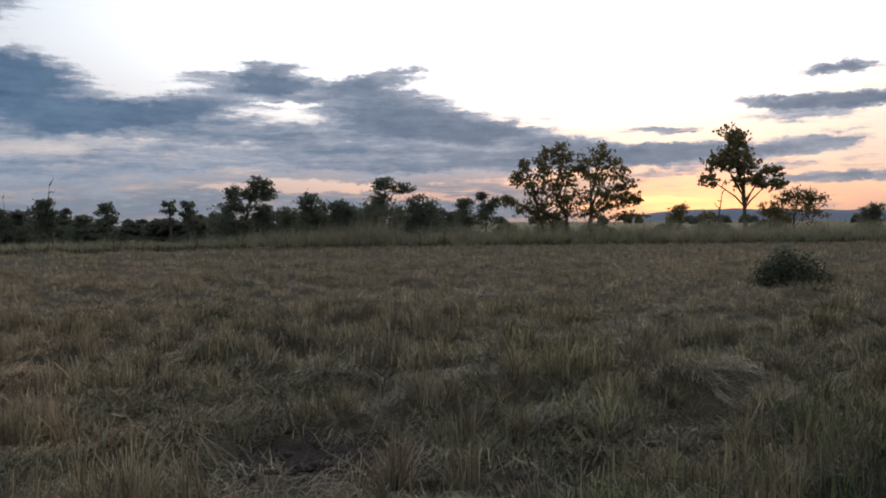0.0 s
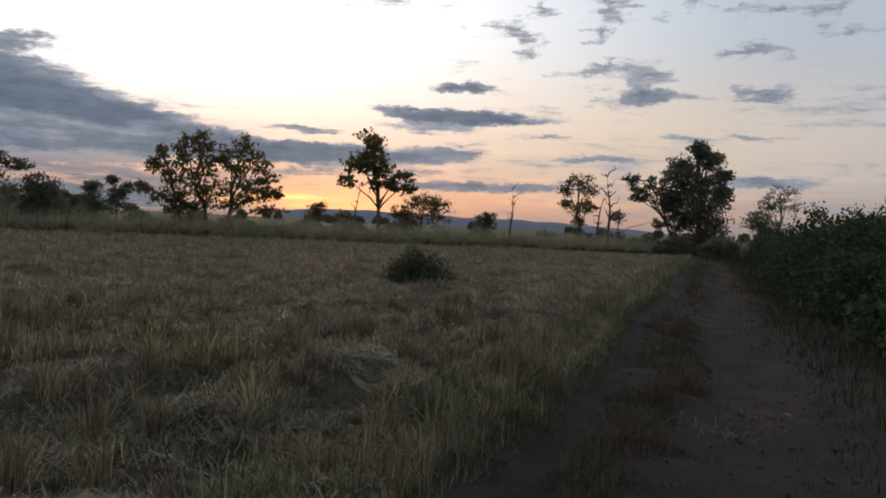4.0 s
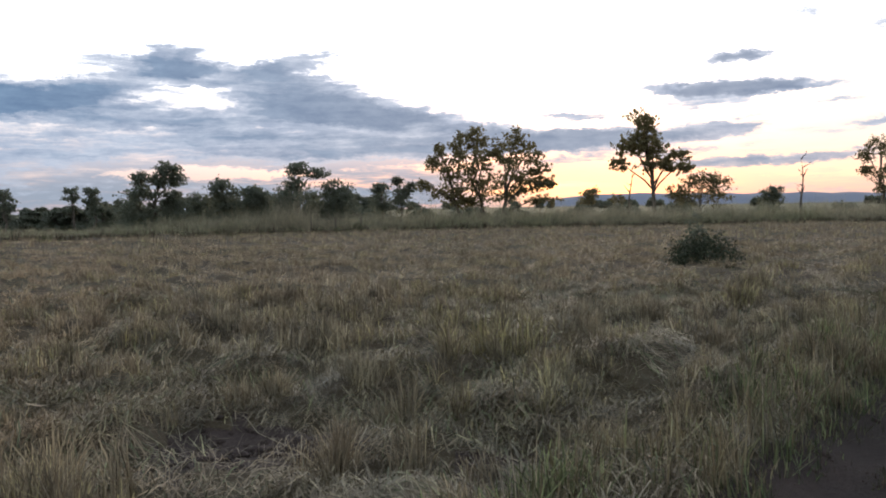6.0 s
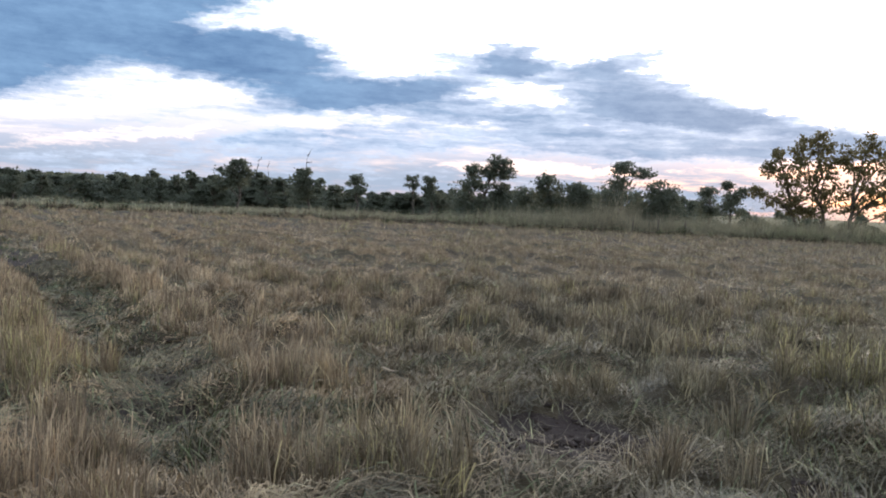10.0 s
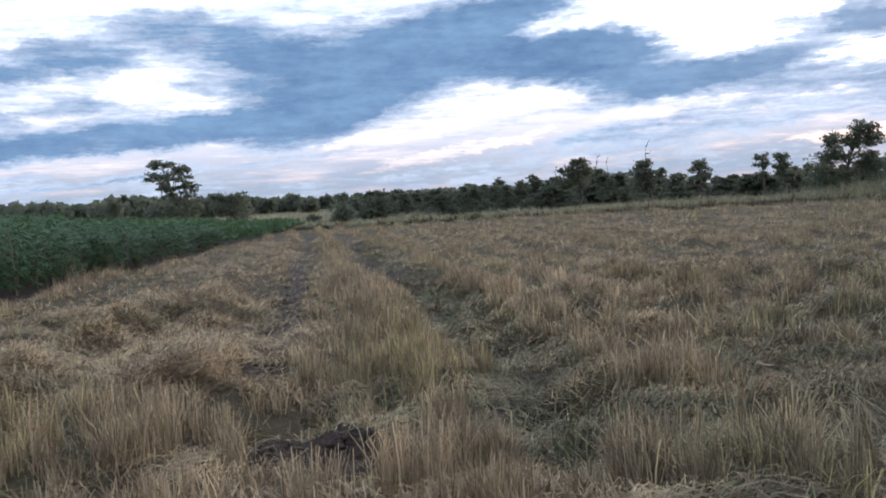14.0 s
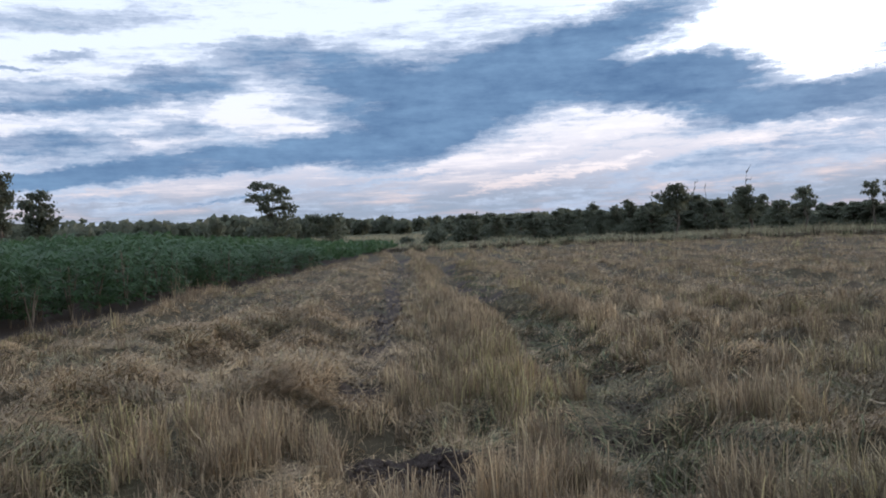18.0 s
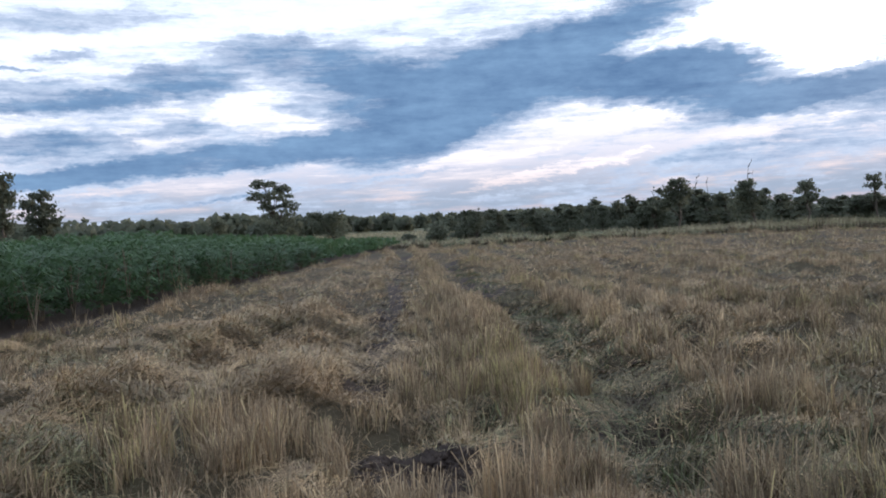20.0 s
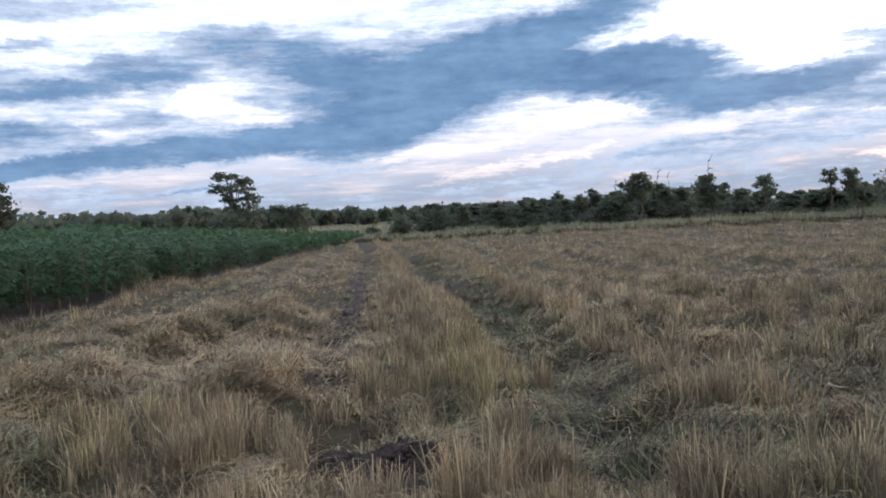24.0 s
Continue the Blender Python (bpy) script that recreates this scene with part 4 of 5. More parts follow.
tree(-13.8, 58.7, 0.2, 1.5, 'dense rounded dark green tree on the field edge', [(0.06, 2.8, 1.19, 0.82), (0.17, 1.9, 1.26, 0.97), (-0.19, 1.29, 1.08, 0.43)])
tree(-15.6, 77.9, 0.22, 0.6, 'small thin tree far behind the grass', [(-0.02, 2.16, 0.69, 0.52), (0.12, 1.57, 0.57, 0.43)])
tree(-17.0, 69.0, 0.2, 0.9, 'small upright tree behind the tall grass', [(-0.2, 3.17, 0.71, 0.46), (-0.3, 2.33, 0.81, 0.76), (0.21, 1.74, 0.64, 0.51)])
tree(-18.2, 67.4, 0.2, 0.9, 'small forked tree with loose foliage tufts', [(-0.28, 3.66, 0.45, 0.3), (0.75, 3.23, 0.45, 0.37), (0.08, 2.73, 0.75, 0.5), (-0.02, 1.9, 0.94, 0.75)])
tree(-22.2, 63.0, 0.27, 0.5, 'backlit broad-leaved tree with loose clumped crown', [(-1.54, 5.48, 0.5, 0.58), (-2.05, 4.65, 0.42, 0.5), (-0.96, 4.28, 0.84, 0.84), (-2.63, 3.01, 0.58, 0.46), (-1.42, 2.43, 1.1, 0.6), (-0.14, 3.07, 1.0, 1.0), (-0.29, 1.84, 0.8, 0.5)], M_BACKLIT)
tree(-23.5, 63.5, 0.29, 0.5, 'tall backlit broad-leaved tree before the setting sun', [(-0.48, 6.79, 1.15, 0.65), (-1.4, 5.94, 0.9, 0.84), (0.6, 5.59, 1.15, 1.0), (-0.53, 4.74, 1.35, 1.0), (0.18, 3.32, 1.4, 1.0), (-0.5, 1.99, 1.1, 0.5)], M_BACKLIT)
tree(-25.0, 63.0, 0.29, 0.5, 'spreading backlit broad-leaved tree before the setting sun', [(0.96, 6.44, 0.82, 0.66), (0.19, 5.42, 0.74, 0.84), (1.92, 5.22, 0.9, 0.9), (0.78, 4.12, 1.35, 0.95), (2.64, 4.24, 0.7, 0.6), (2.45, 2.99, 1.1, 0.7), (0.48, 2.45, 1.4, 0.75), (3.53, 3.23, 0.42, 0.42), (2.89, 1.84, 1.2, 0.42)], M_BACKLIT)
tree(-30.8, 99.0, 0.3, 0.8, 'small round bushy tree far behind the grass', [(-0.04, 2.82, 1.1, 0.58), (-0.38, 2.08, 1.02, 0.51), (3.08, 2.01, 0.91, 0.51)], M_BACKLIT)
tree(-34.9, 69.5, 0.34, 0.55, 'slender open-crowned tree with large leaves in tufts', [(-0.77, 8.13, 1.15, 0.77), (-0.74, 7.11, 1.28, 0.87), (-0.97, 6.34, 0.92, 0.67), (-1.98, 6.1, 1.03, 0.64), (-2.58, 4.8, 0.64, 0.51), (-0.06, 5.91, 1.03, 0.77), (-0.28, 4.75, 1.03, 0.64), (1.88, 5.33, 0.9, 0.38), (2.16, 4.32, 0.77, 0.36), (1.13, 4.67, 0.64, 0.51)], M_BACKLIT)
tree(-37.8, 69.6, 0.2, 0.55, 'low spreading brownish thicket tree under the slender tree', [(-1.85, 2.64, 0.77, 0.57), (-0.71, 3.19, 0.9, 0.64), (0.18, 3.48, 0.9, 0.64), (1.22, 3.12, 0.98, 0.9), (-1.06, 2.03, 1.29, 0.64), (0.74, 2.08, 1.54, 0.64)], M_BACKLIT)
tree(-42.0, 91.6, 0.25, 1, 'small round dark shrub tree behind the grass', [(0.12, 2.61, 1.08, 0.61), (-0.02, 1.87, 1.28, 0.68)])
tree(-48.2, 84.0, 0.22, 0.55, 'thin open-crowned tree with sparse leaf tufts', [(-0.12, 6.55, 1.55, 0.56), (-1.27, 5.77, 0.93, 0.62), (0.8, 5.66, 1.08, 0.68), (-1.37, 4.41, 0.68, 0.56), (-0.02, 3.99, 1.24, 0.68), (1.16, 4.02, 0.68, 0.56), (0.03, 2.78, 0.68, 0.56)], M_BACKLIT)
tree(-50.9, 87.2, 0.22, 0.8, 'bare-limbed tree hung with one vine clump', [(-0.19, 3.25, 0.71, 0.64), (3.82, 2.75, 0.64, 0.45)])
tree(-54.5, 78.2, 0.26, 0.5, 'leaning tree with sparse side crown', [(-4.13, 6.45, 0.78, 0.47), (-3.34, 5.77, 0.93, 0.52), (-2.31, 6.18, 0.73, 0.47), (-2.55, 4.89, 0.93, 0.47), (-1.43, 5.31, 0.73, 0.73), (-1.01, 4.18, 0.62, 0.52), (-3.59, 4.87, 0.52, 0.31)])
tree(-56.0, 77.5, 0.26, 1.5, 'large dense vine-covered tree beside the track', [(-0.49, 9.38, 0.93, 0.72), (-1.76, 8.22, 1.24, 0.77), (0.5, 8.42, 1.13, 0.77), (-2.18, 7.01, 1.34, 0.87), (-0.02, 6.73, 2.06, 1.24), (1.75, 7.18, 0.82, 0.46), (-2.11, 5.31, 1.34, 1.03), (0.2, 4.72, 2.06, 1.65), (-1.56, 3.23, 1.34, 1.24), (0.91, 2.67, 1.54, 1.44), (-0.33, 0.99, 2.16, 0.93), (-2.72, 4.42, 0.72, 0.72), (1.6, 5.46, 0.82, 1.03)])
tree(-60.8, 94.3, 0.2, 0.5, 'airy flat-topped tree behind the shrubs', [(-0.16, 6.48, 1.91, 0.7), (-1.27, 5.36, 1.22, 0.7), (0.46, 5.23, 1.57, 0.77)])
tree(-59.6, 83.0, 0.2, 1.2, 'dark shrub beside the track', [(-0.05, 3.35, 1.38, 0.92), (0.75, 2.67, 1.53, 0.77)])
tree(-2.0, 59.0, 0.22, 0.95, 'double-topped tree with a dense lower crown', [(1.3, 4.5, 0.76, 0.44), (1.66, 3.76, 0.61, 0.44), (0.69, 3.71, 0.54, 0.44), (-0.4, 3.77, 0.65, 0.54), (-0.46, 2.9, 1.09, 0.54), (-0.74, 2.02, 1.31, 0.98), (-0.48, 1.16, 1.2, 0.87), (1.4, 2.56, 0.65, 0.65), (1.67, 1.48, 0.76, 0.87)])
tree(-5.1, 62.3, 0.22, 1, 'dark bushy tree in the far tree line', [(-0.24, 2.13, 0.87, 0.69), (0.03, 1.34, 0.87, 0.69)])
tree(-6.7, 61.4, 0.22, 1, 'dark spreading tree in the far tree line', [(-0.14, 3.1, 1.02, 0.57), (-0.09, 2.2, 1.13, 0.79), (0.07, 1.42, 1.02, 0.68)])
tree(-8.6, 60.7, 0.22, 1, 'dark round-topped tree in the far tree line', [(-0.11, 2.62, 1.01, 0.56), (-0.06, 1.74, 1.07, 0.9)])
tree(40.3, 81.2, 0.3, 0.75, 'tall layered tree standing beyond the cassava', [(-1.2, 5.84, 1.21, 0.38), (0.43, 5.4, 0.77, 0.44), (-2.04, 4.83, 0.88, 0.38), (-0.24, 4.58, 1.43, 0.49), (0.97, 3.84, 0.93, 0.38), (-0.81, 3.77, 0.82, 0.38), (0.27, 2.8000000000000003, 1.72, 0.78), (-0.43, 1.67, 1.45, 0.97), (0.99, 1.81, 0.92, 0.85)])
tree(36.7, 74.8, 0.22, 1.1, 'dark forked tree beyond the cassava', [(-1.4, 2.59, 0.77, 0.39), (0.08, 2.41, 0.83, 0.55), (0.04, 1.32, 1.24, 0.97), (-1.29, 1.63, 0.69, 0.39)])
tree(29.9, 66.9, 0.22, 1.1, 'dark round shrub on the far bund', [(0.03, 0.85, 0.86, 0.69), (0.02, 0.35, 0.74, 0.44)])
tree(31.8, 70.6, 0.22, 1, 'small dark shrub on the far bund', [(0.02, 0.42, 0.47, 0.36)])
tree(54.7, 50.0, 0.24, 0.65, 'tall dark tree standing in the cassava', [(0.05, 4.01, 0.47, 0.27), (-0.43, 3.58, 0.47, 0.3), (0.36, 3.34, 0.47, 0.34), (-0.21, 2.88, 0.75, 0.41), (0.45, 2.55, 0.47, 0.41), (-0.12, 2.16, 0.88, 0.47)])
tree(56.8, 47.0, 0.24, 0.65, 'dark tree standing in the cassava', [(0.24, 4.53, 0.51, 0.38), (-0.35, 4.21, 0.64, 0.45), (0.19, 3.78, 0.57, 0.38), (-0.24, 3.24, 0.76, 0.51), (0.17, 2.67, 0.57, 0.38), (-0.23, 2.22, 0.89, 0.45)])
tree(44.2, 132.4, 0.3, 1.2, 'round tree before the far woods', [(-0.04, 2.89, 1.17, 0.98), (0.14, 1.71, 1.07, 0.98)])
tree(27.2, 67.5, 0.2, 0.9, 'slim tree on the far bund', [(-0.01, 2.07, 0.55, 0.35), (0.05, 1.62, 0.65, 0.35), (-0.04, 1.0, 0.5, 0.35)])
tree(13.9, 58.7, 0.22, 0.8, 'tall pale-limbed tree in the far tree line', [(-0.1, 3.25, 0.69, 0.28), (-0.74, 2.77, 0.69, 0.36), (0.29, 2.83, 0.69, 0.36), (-1.18, 2.08, 0.69, 0.5), (-0.06, 2.14, 0.79, 0.5)])
tree(6.2, 63.4, 0.22, 0.7, 'thin airy tree in the far tree line', [(-0.1, 2.88, 0.56, 0.21), (-0.08, 2.42, 0.73, 0.34), (0.15, 1.9, 0.56, 0.3)])
tree(2.4, 70.1, 0.22, 0.7, 'thin airy tree in the far tree line', [(-0.13, 3.33, 0.52, 0.21), (-0.17, 2.74, 0.52, 0.28), (-0.06, 1.93, 0.38, 0.28)])
tree(1.3, 70.0, 0.22, 0.9, 'dark narrow tree in the far tree line', [(-0.12, 3.17, 0.47, 0.28), (-0.16, 2.58, 0.61, 0.38), (0.18, 1.89, 0.83, 0.42)])
tree(9.4, 60.8, 0.22, 1.0, 'dark tree with a bare twisted top in the far tree line', [(-0.4, 3.0, 0.45, 0.29), (-0.77, 2.38, 0.72, 0.41), (-0.07, 2.21, 0.62, 0.45), (-0.54, 1.58, 0.92, 0.62)])

# young trees of the far line, each scaled and turned from one of eight shapes
models = []
for k in range(8):
    r = np.random.default_rng(k + 60)
    lean = r.uniform(-0.5, 0.5)
    blobs = [(r.uniform(-0.4, 0.4), 0.7, 1.6, 0.7), (r.uniform(-0.6, 0.6), 1.3, 1.3, 0.7), (r.uniform(-0.5, 0.5), 2.1, 1.15, 0.8), (lean * 0.6, 3.1, 0.85, 0.7)]
    for _ in range(5):
        # loose tufts round the crown's outline
        h = r.uniform(2.2, 4.3)
        blobs.append((lean + r.choice((-1, 1)) * r.uniform(0.2, 1.35 - 0.22 * h), h, r.uniform(0.3, 0.55), r.uniform(0.2, 0.4)))
    blobs.append((lean, 4.3, r.uniform(0.3, 0.5), 0.35))
    models.append(blobs)
LINE = [
    (27.6, 95, 2.8, 1.5),
    (25.9, 111, 2.9, 1.7),
    (24.8, 97, 2.5, 1.5),
    (23.2, 91, 2.4, 1.4),
    (21.6, 108, 3.1, 1.7),
    (20.7, 94, 2.8, 1.2),
    (19.6, 89, 3.3, 1.2),
    (18.8, 76, 2.4, 0.8),
    (17.4, 92, 2.7, 1.0),
    (16.9, 79, 3.1, 1.2),
    (16.0, 87, 2.6, 1.1),
    (15.3, 75, 2.5, 1.1),
    (13.1, 82, 3.4, 1.6),
    (12.2, 90, 3.1, 1.4),
    (10.9, 77, 2.8, 1.2),
    (8.7, 85, 3.2, 1.0),
    (7.7, 73, 2.5, 1.3),
    (4.2, 88, 2.1, 1.4),
    (3.4, 76, 2.0, 1.2),
    (0.7, 72, 2.4, 0.9),
    (1.7, 80, 2.1, 1.1),
    (-5.5, 84, 2.4, 1.5),
    (-8.0, 86, 2.3, 1.7),
    (-16.5, 84, 2.1, 1.6),
]
# lower, denser growth that closes the gaps between them
filler = np.random.default_rng(77)
for az in np.arange(-16.5, 29.0, 0.75):
    d = filler.uniform(70, 92)
    top = np.interp(az, (-16.5, -13, -9, -2, 1, 5, 8, 11, 15, 20, 25, 29), (0.9, 1.05, 1.05, 1.0, 0.6, 0.4, 0.55, 0.9, 0.9, 0.65, 0.45, 0.3)) * filler.uniform(0.6, 1.2)
    LINE.append((az + filler.normal(0, 0.15), d, 1.5 + d * math.tan(radians(top)), filler.uniform(0.9, 1.5)))
first = {}
for i, (az, dist, high, half) in enumerate(LINE):
    k = i % 8
    label = "dark green bushy young tree in the distant tree line"
    if k not in first:
        ob = first[k] = tree(az, dist, 0.33, 0.5, label, models[k], group="far tree line")
        ob.scale = (half / 1.25, half / 1.25, high / 4.75)
    else:
        p = toward(az, 0, dist)
        m = Matrix.Translation(p) @ Euler((0, 0, radians(37 * i))).to_matrix().to_4x4()
        ob = copy_thing(first[k], m)
        ob.scale = (half / 1.25, half / 1.25, high / 4.75)


def far_woods():
    """The woods on the horizon: overlapping crowns of leaf clumps."""
    r = np.random.default_rng(5)
    out = []
    for _ in range(620):
        az = r.uniform(-75, 80)
        if -60 < az < 14 and r.random() < 0.8:
            continue
        d = r.uniform(170, 420) if az > 14 else r.uniform(380, 700)
        h = 1.5 + d * math.tan(radians(r.uniform(0.5, 1.0) * np.interp(az, (14, 20, 34, 44), (0.3, 0.55, 0.75, 1.3))))
        w = h * r.uniform(0.45, 0.85)
        n = 90
        q = r.normal(size=(n, 3))
        q = q / np.linalg.norm(q, axis=1, keepdims=True) * r.uniform(0.5, 1, (n, 1))
        q = q * (w, w, h * 0.52) + np.array((*toward(az, 0, d).xy, h * 0.48))
        v, f = leaves(q, 0.02 * d ** 0.85, r, 0.2, 0.5)
        out.append((v, f))
    v, f = join(out)
    tagged(new("far_woods", mesh_of("far_woods", v, f, M_LEAF)), "dark woods along the horizon", "woods", kind="stuff")


far_woods()


def dead_tree(az, dist, high, label, lean=0.0, arms=5, seed=1):
    r = np.random.default_rng(seed)
    p = toward(az, 0, dist)
    ob = thing("dead_tree", p, label, "dead tree", "dead trees")
    ob.rotation_euler = (0, 0, radians(az))
    t = np.linspace(0, 1, 8)
    path = np.stack([lean * t + 0.018 * high * np.sin(7 * t + seed), 0.03 * high * np.cos(4 * t), high * t], -1)
    v, f = tube(path, 0.026 * high * (1.08 - t), 6)
    part("trunk", mesh_of("trunk", v, f, M_BARK, True), ob)
    for k in range(arms):
        i = 3 + (k * 2) % 5
        s = path[i]
        d = np.array([(-1) ** k * r.uniform(0.03, 0.11), r.normal(0, 0.04), r.uniform(-0.01, 0.09)]) * high
        pts = [s, s + d * 0.5 + (0, 0, 0.02 * high), s + d + r.normal(0, 0.02 * high, 3), s + d * 1.25 + (0, 0, 0.05 * high)]
        v, f = tube(pts, [0.012 * high, 0.009 * high, 0.006 * high, 0.003 * high], 5)
        part("limb", mesh_of("limb", v, f, M_BARK, True), ob)
    return ob


dead_tree(-43.8, 76, 5.0, "bare dead tree with a few crooked limbs", 0.0, 7, 3)
dead_tree(-50.3, 84, 7.0, "bare thin tree hung with dry vines", -0.4, 9, 4)
dead_tree(-49.2, 84, 5.4, "bare leaning sapling beside a vine clump", 1.0, 6, 6)
dead_tree(-33.3, 68, 4.2, "bare thin dead sapling beside a taller tree", 0.2, 6, 8)
dead_tree(9.7, 100, 5.9, "bare twisted treetop standing over the tree line", 0.3, 7, 5)
dead_tree(12.9, 100, 5.0, "bare dead treetop in the far tree line", 0.2, 5, 7)
dead_tree(12.0, 100, 4.4, "bare dead treetop in the far tree line", -0.2, 4, 9)


def hill(name, az0, az1, tops, dist, label):
    """A long low hill on the horizon."""
    n = 90
    a = np.linspace(az0, az1, n)
    e = np.interp(a, np.linspace(az0, az1, len(tops)), tops) + 0.025 * wave(a, a * 0, 2.2, 61)
    v, f = [], []
    for i in range(n):
        for k, (dd, hh) in enumerate(((0, -0.05), (150, 0.55), (320, 1.0), (900, -0.05))):
            p = toward(a[i], 0, dist + dd)
            v.append((p.x, p.y, max(-20, math.tan(radians(max(e[i], 0))) * (dist + 320) * hh + (1.5 if hh > 0 else 0))))
    for i in range(n - 1):
        for k in range(3):
            f.append((i * 4 + k, (i + 1) * 4 + k, (i + 1) * 4 + k + 1, i * 4 + k + 1))
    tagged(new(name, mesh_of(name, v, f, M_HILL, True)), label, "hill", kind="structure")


hill("backdrop_hill_west", -58, -27, (0.0, 0.12, 0.35, 0.5, 0.62, 0.62, 0.68, 0.78, 0.7, 0.3), 3000, "long low haze-blue hill on the horizon")
hill("backdrop_hill_south", 36, 48, (0.2, 0.55, 0.62, 0.75, 0.72, 0.3), 3400, "low haze-blue hill behind the far woods")

# ---------------------------------------------------------------- cassava crop


def cassava(seed, lowest):
    """One plant: pale bare stems below its lowest leaf, palmate leaves above."""
    r = np.random.default_rng(seed)
    ob = thing("cassava_plant", (0, 0, 0), "green cassava plant with bare pale stems below its leaves", "crop plant", "cassava plants at the field edge")
    tips, pieces = [], []
    for k in range(3):
        a, h = r.uniform(0, 6.28), r.uniform(0.75, 1.1)
        d = np.array([math.cos(a), math.sin(a), 0]) * r.uniform(0.12, 0.32)
        pts = [np.array([0.04 * k, 0, -0.05]), d * 0.4 + (0, 0, h * 0.45), d + (0, 0, h)]
        v, f = tube(pts, [0.016, 0.013, 0.008], 5)
        part("stem", mesh_of("stem", v, f, M_STEM, True), ob)
        for j in range(22):
            b = r.uniform(0, 6.28)
            tips.append(pts[2] * (1, 1, 0) + (0, 0, r.uniform(lowest, 1.42)) + np.array([math.cos(b), math.sin(b), 0]) * r.uniform(0.08, 0.42))
    verts, quads, n = [], [], 0
    for c in tips:
        w = r.uniform(0, 6.28)
        for j in range(6):
            b = w + (j - 2.5) * 0.75
            d = np.array([math.cos(b), math.sin(b), -0.45 + r.normal(0, 0.15)])
            s = np.array([-math.sin(b), math.cos(b), 0]) * 0.028
            L = r.uniform(0.12, 0.19)
            verts += [c, c + d * L * 0.6 + s, c + d * L, c + d * L * 0.6 - s]
            quads.append((n, n + 1, n + 2, n + 3))
            n += 4
    part("foliage", mesh_of("foliage", np.array(verts), np.array(quads), M_CASSAVA), ob)
    return ob


def crop_height(x, y):
    """The crop grows lower towards the field's far corner."""
    return float(np.interp(math.degrees(math.atan2(-x, y)), (33, 37, 42, 49), (0.38, 0.52, 0.78, 1.0)))


plants = [cassava(200 + k, 0.6 if k < 3 else 0.22) for k in range(6)]
placed = set()
spots = []
for i in range(0, 130):
    for j in range(0, 60):
        s, dpt = -8 + i * 0.85, 0.45 + j * 0.8
        # along the crop's edge and away from it
        x = -9.2 - 0.455 * s - 0.91 * dpt + rng.normal(0, 0.16)
        y = 1.0 + s - 0.415 * dpt + rng.normal(0, 0.16)
        if math.degrees(math.atan2(-x, y)) < 68 and y > 2 and y < edge_y(x) + 6:
            spots.append((x, y, dpt, math.hypot(x, y)))
spots.sort(key=lambda q: q[3] + (0 if q[2] < 1.5 else 6))
for i, (x, y, dpt, d) in enumerate(spots[:210]):
    k = rng.uniform(0.85, 1.15)
    m = Matrix.Translation((x, y, float(ground_z(np.array(x), np.array(y))))) @ Euler((0, 0, rng.uniform(0, 6.28))).to_matrix().to_4x4()
    model = i % 3 if d < 16.5 else 3 + i % 3
    if model in placed:
        ob = copy_thing(plants[model], m)
    else:
        ob = plants[model]
        ob.matrix_basis = m
        placed.add(model)
    ob.scale = (k, k, k * (rng.uniform(0.85, 1.1) + 0.1 * float(wave(x, y, 6, 95))) * crop_height(x, y))


def far_cassava(rest):
    """The crop further in: the same leaves, larger and fewer, in one mass."""
    out = []
    r = np.random.default_rng(9)
    for x, y, dpt, d in rest:
        n = 34 if d < 45 else 18
        a, q = r.uniform(0, 6.28, n), np.sqrt(r.uniform(0, 1, n)) * 0.5
        c = np.stack([x + q * np.cos(a), y + q * np.sin(a), r.uniform(0.4, 1.48, n) * (r.uniform(0.85, 1.1) + 0.1 * wave(x, y, 6, 95)) * crop_height(x, y)], -1)
        out.append(leaves(c, 0.27 if d < 45 else 0.36, r, 0.5, 0.33))
    v, f = join(out)
    tagged(new("cassava_crop", mesh_of("cassava_crop", v, f, M_CASSAVA)), "dense green cassava crop", "crop", kind="stuff")


far_cassava(spots[210:])

# ---------------------------------------------------------------- shrubs beside the track


def shrub(x, y, w, h, label, mat, leaf=0.13, seed=1, name="shrub", dens=1.0, group="roadside shrubs"):
    r = np.random.default_rng(300 + seed)
    ob = thing(name, (x, y, float(ground_z(np.array(x), np.array(y))) - 0.03), label, "shrub", group)
    cs = []
    n = int(55 * dens * max(w, 0.6) * max(h, 0.6) ** 0.7)
    for k in range(n):
        q = r.normal(size=3)
        q = q / np.linalg.norm(q) * r.uniform(0.3, 1.0) ** 0.5
        c = np.array([q[0] * w, q[1] * w, abs(q[2]) * h * 0.98 + 0.05])
        if k < 26:
            v, f = tube([(0.1 * c[0], 0.1 * c[1], 0), c * (0.6, 0.6, 0.55), c * (1, 1, 1.03)], [0.02 * h ** 0.5, 0.012, 0.004], 4)
            part("stem", mesh_of("stem", v, f, M_BARK), ob)
        m = 16
        cs.append(c + r.normal(0, 0.5, (m, 3)) * np.array([0.3, 0.3, 0.22]) * min(1, w))
    v, f = leaves(np.concatenate(cs), leaf, r)
    part("foliage", mesh_of("foliage", v, f, mat), ob)
    return ob


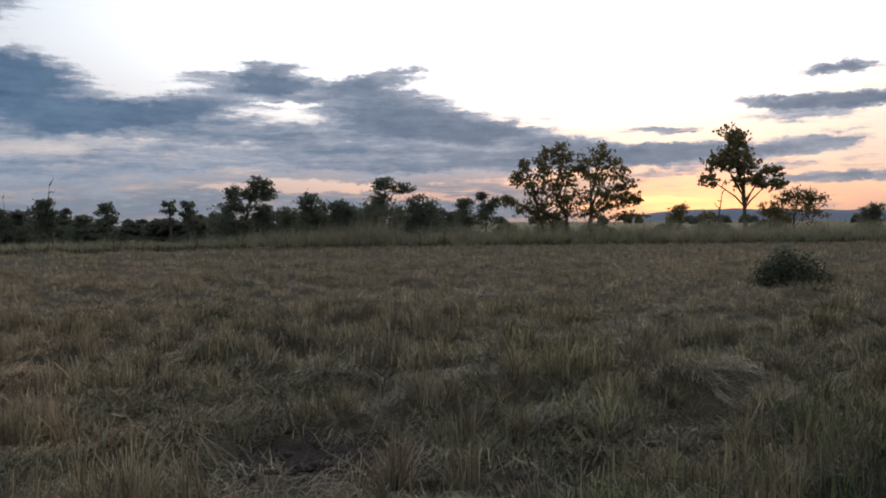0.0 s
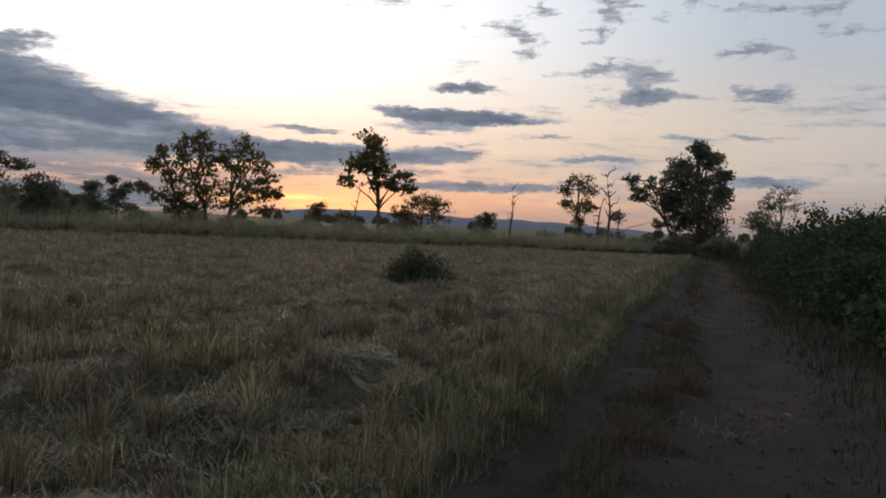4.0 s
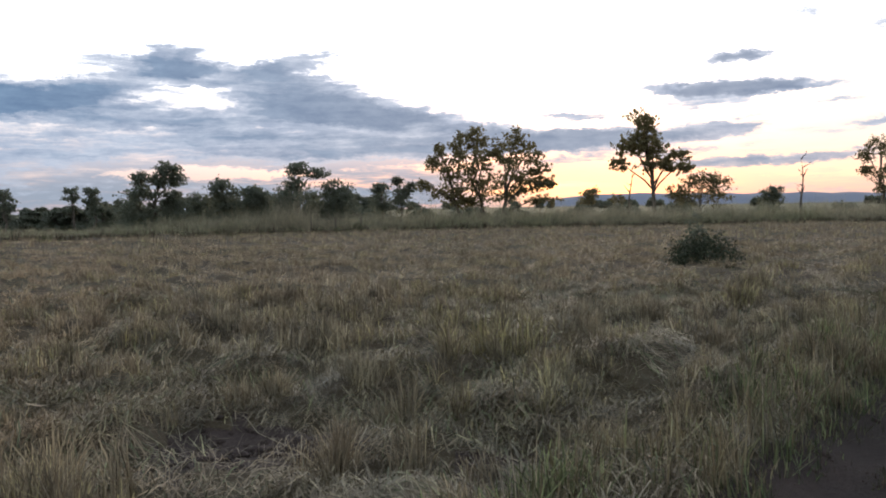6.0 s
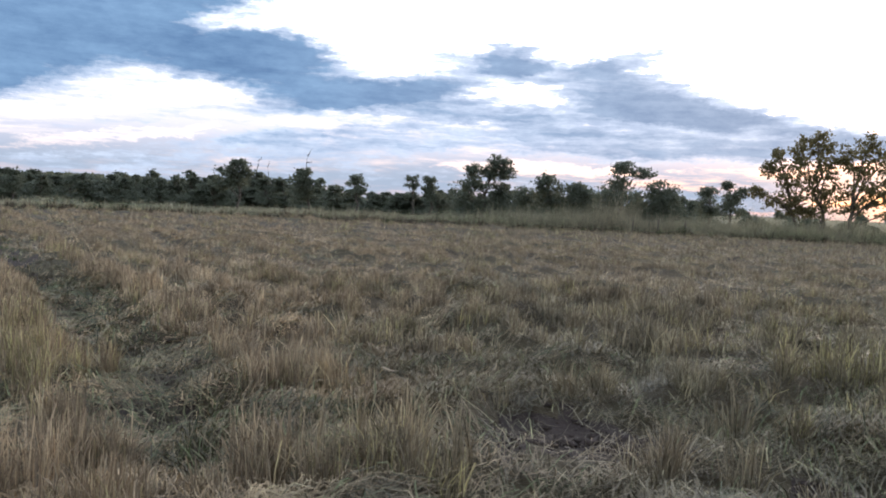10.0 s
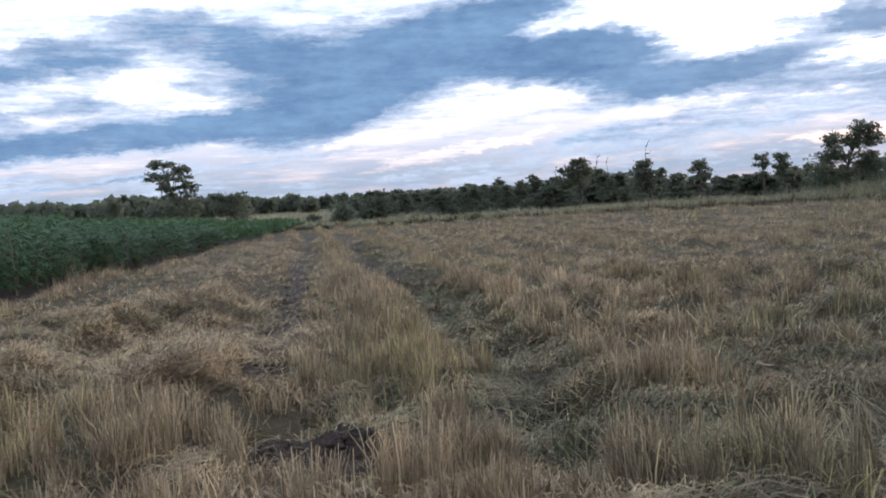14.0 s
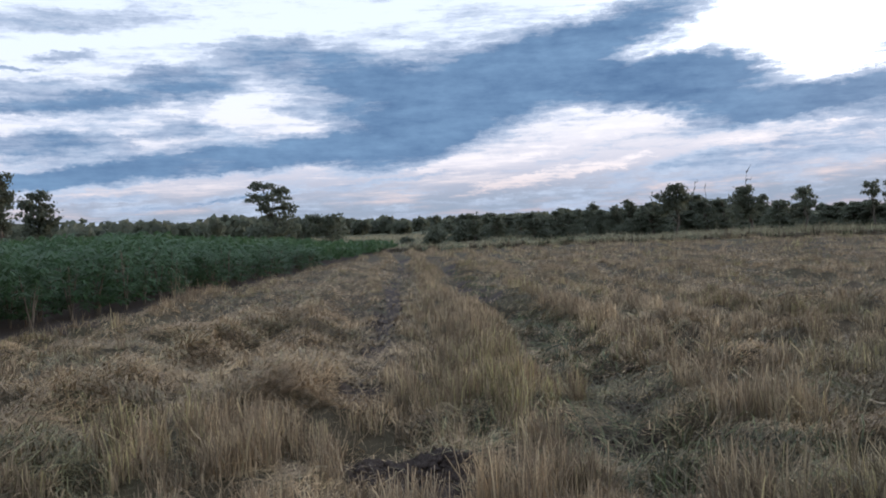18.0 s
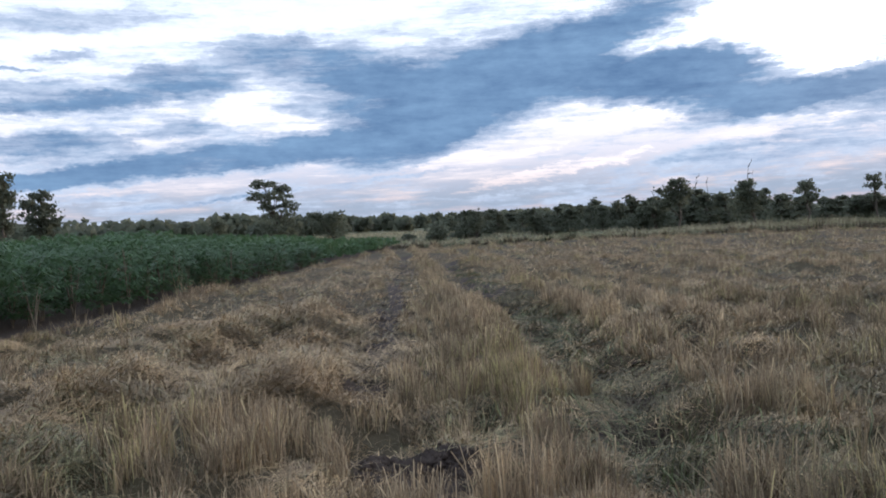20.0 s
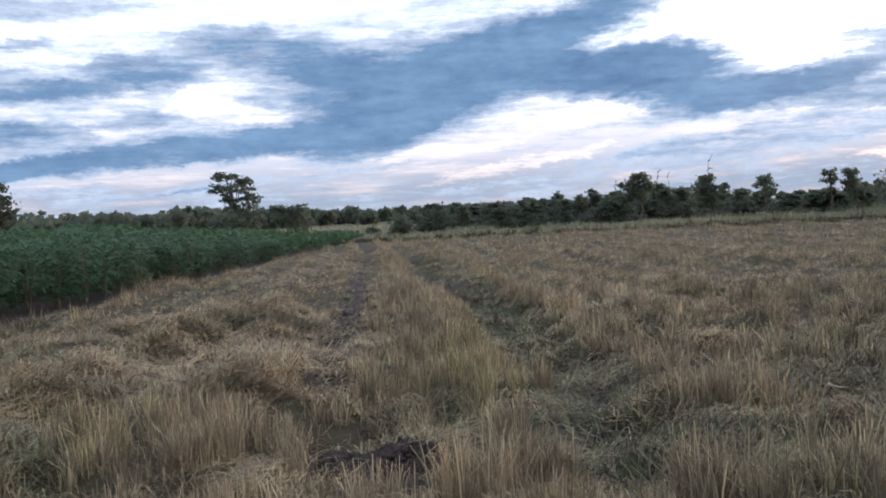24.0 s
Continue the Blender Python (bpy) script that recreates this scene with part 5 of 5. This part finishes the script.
SIDE = (0.835, 0.551)
for i, (u, v, w, h) in enumerate(((9, 5.0, 1.1, 1.2), (13, 5.2, 1.5, 1.8), (17, 5.4, 1.6, 2.2), (21, 5.3, 1.7, 2.4), (25, 5.6, 1.9, 2.9), (25, 8.2, 2.2, 3.4), (30, 5.6, 1.7, 2.1),
                                  (35, 5.6, 1.6, 2.0), (41, 5.8, 1.8, 2.0), (48, 5.8, 1.8, 2.2), (56, 6, 2.0, 2.4), (20, 8.5, 2.0, 3.0), (14, 8.0, 1.9, 2.4), (32, 8.5, 2.2, 3.0))):
    v = v - 0.5
    x, y = 3.2 + SIDE[0] * u + SIDE[1] * v, 3.6 + SIDE[1] * u - SIDE[0] * v
    shrub(x, y, w, h, "dark green leafy shrub beside the dirt track", M_SHRUB, 0.11, i, dens=1.7)
for i, (az, d, w, h) in enumerate(((-46.2, 82, 1.6, 1.5), (-48.8, 84, 1.9, 1.5), (-50.6, 80, 1.7, 1.7), (-52.6, 78, 1.8, 1.8), (-54.4, 74, 1.6, 1.7), (-41.8, 86, 1.8, 1.4),
                                   (-36.2, 84, 2.0, 1.6), (-32.8, 84, 2.2, 1.6), (-30.2, 82, 1.7, 1.6), (-22.6, 74, 2.0, 1.6), (-25.5, 72, 1.8, 1.5), (-19.6, 70, 1.7, 1.5), (-57.5, 70, 1.8, 2.0))):
    p = toward(az, 0, d)
    shrub(p.x, p.y, w, h, "low dark shrub behind the tall grass", M_LEAF, 0.2, 60 + i, "shrub", 0.8, "shrubs behind the far grass")
shrub(13.2, 16.8, 0.82, 0.8, "low dark bush standing alone in the stubble", M_DARK, 0.05, 40, "field_bush", 8.0, "")
shrub(12.95, 16.9, 0.36, 1.45, "tall thin sprigs rising from the field bush", M_LEAF, 0.06, 41, "field_bush", 1.5, "")

# ---------------------------------------------------------------- fence posts and litter
for az in (-12.2, -13.8, -15.5):
    p = toward(az, 0, 54.5)
    z = float(ground_z(np.array(p.x), np.array(p.y)))
    v, f = tube([(0, 0, -0.1), (0.01, 0, 0.45), (0.03, 0.01, 0.95)], [0.05, 0.045, 0.04], 7)
    ob = new("fence_post", mesh_of("fence_post", v, f, M_POST, True))
    ob.location = (p.x, p.y, z)
    tagged(ob, "weathered wooden fence post at the field edge", "fence post", "fence posts")


def litter():
    n = 130
    x, y = rng.normal(6.9, 0.3, n), rng.normal(4.0, 0.2, n)
    v, f = lying(x, y, rng.uniform(0.06, 0.26, n), np.full(n, 0.005), rng.uniform(0.005, 0.03, n))
    tagged(new("straw_litter", mesh_of("straw_litter", v, f, M_STRAW)), "pale straw scraps dropped on the track", "straw", kind="stuff")


litter()
v, f = lying(np.array([-0.36]), np.array([5.9]), np.array([0.13]), np.array([0.05]), np.array([0.2]))
tagged(new("dry_leaf", mesh_of("dry_leaf", v, f, M_STRAW)), "small pale dry leaf lying on the straw", "leaf")


def verge_stalks(x, y):
    return verge(x, y) * (rng.uniform(0, 1, len(x)) < 0.5)


grass("verge_stalks", 24000, (0.5, 0.5, 14, 13), verge_stalks, 0.5, 0.008, 0.35, M_STRAW, "pale dry stalks standing in the verge grass", 2)


def tread_marks():
    """Slanted lugs of a tractor tyre pressed into the bare earth."""
    pieces = []
    r = np.random.default_rng(17)
    for row in (-1, 1):
        for k in range(9):
            cx, cy = 0.55 + 0.115 * k, 5.48 - 0.03 * k + 0.17 * row
            a = math.radians(62 if row > 0 else 118) + r.normal(0, 0.05)
            n, half = 5, 0.14
            pts, rad = [], []
            for i in range(n):
                u = (i / (n - 1) - 0.5) * 2
                x, y = cx + math.cos(a) * half * u, cy + math.sin(a) * half * u
                pts.append((x, y, float(ground_z(np.array(x), np.array(y))) + 0.008 + r.normal(0, 0.003)))
                rad.append(0.024 * (1 - 0.5 * u * u))
            pieces.append(tube(pts, rad, 6))
    v, f = join(pieces)
    tagged(new("tread_ridges", mesh_of("tread_ridges", v, f, M_BARE, True)), "low ridges of earth left by a tractor tyre", "soil", kind="stuff")


tread_marks()
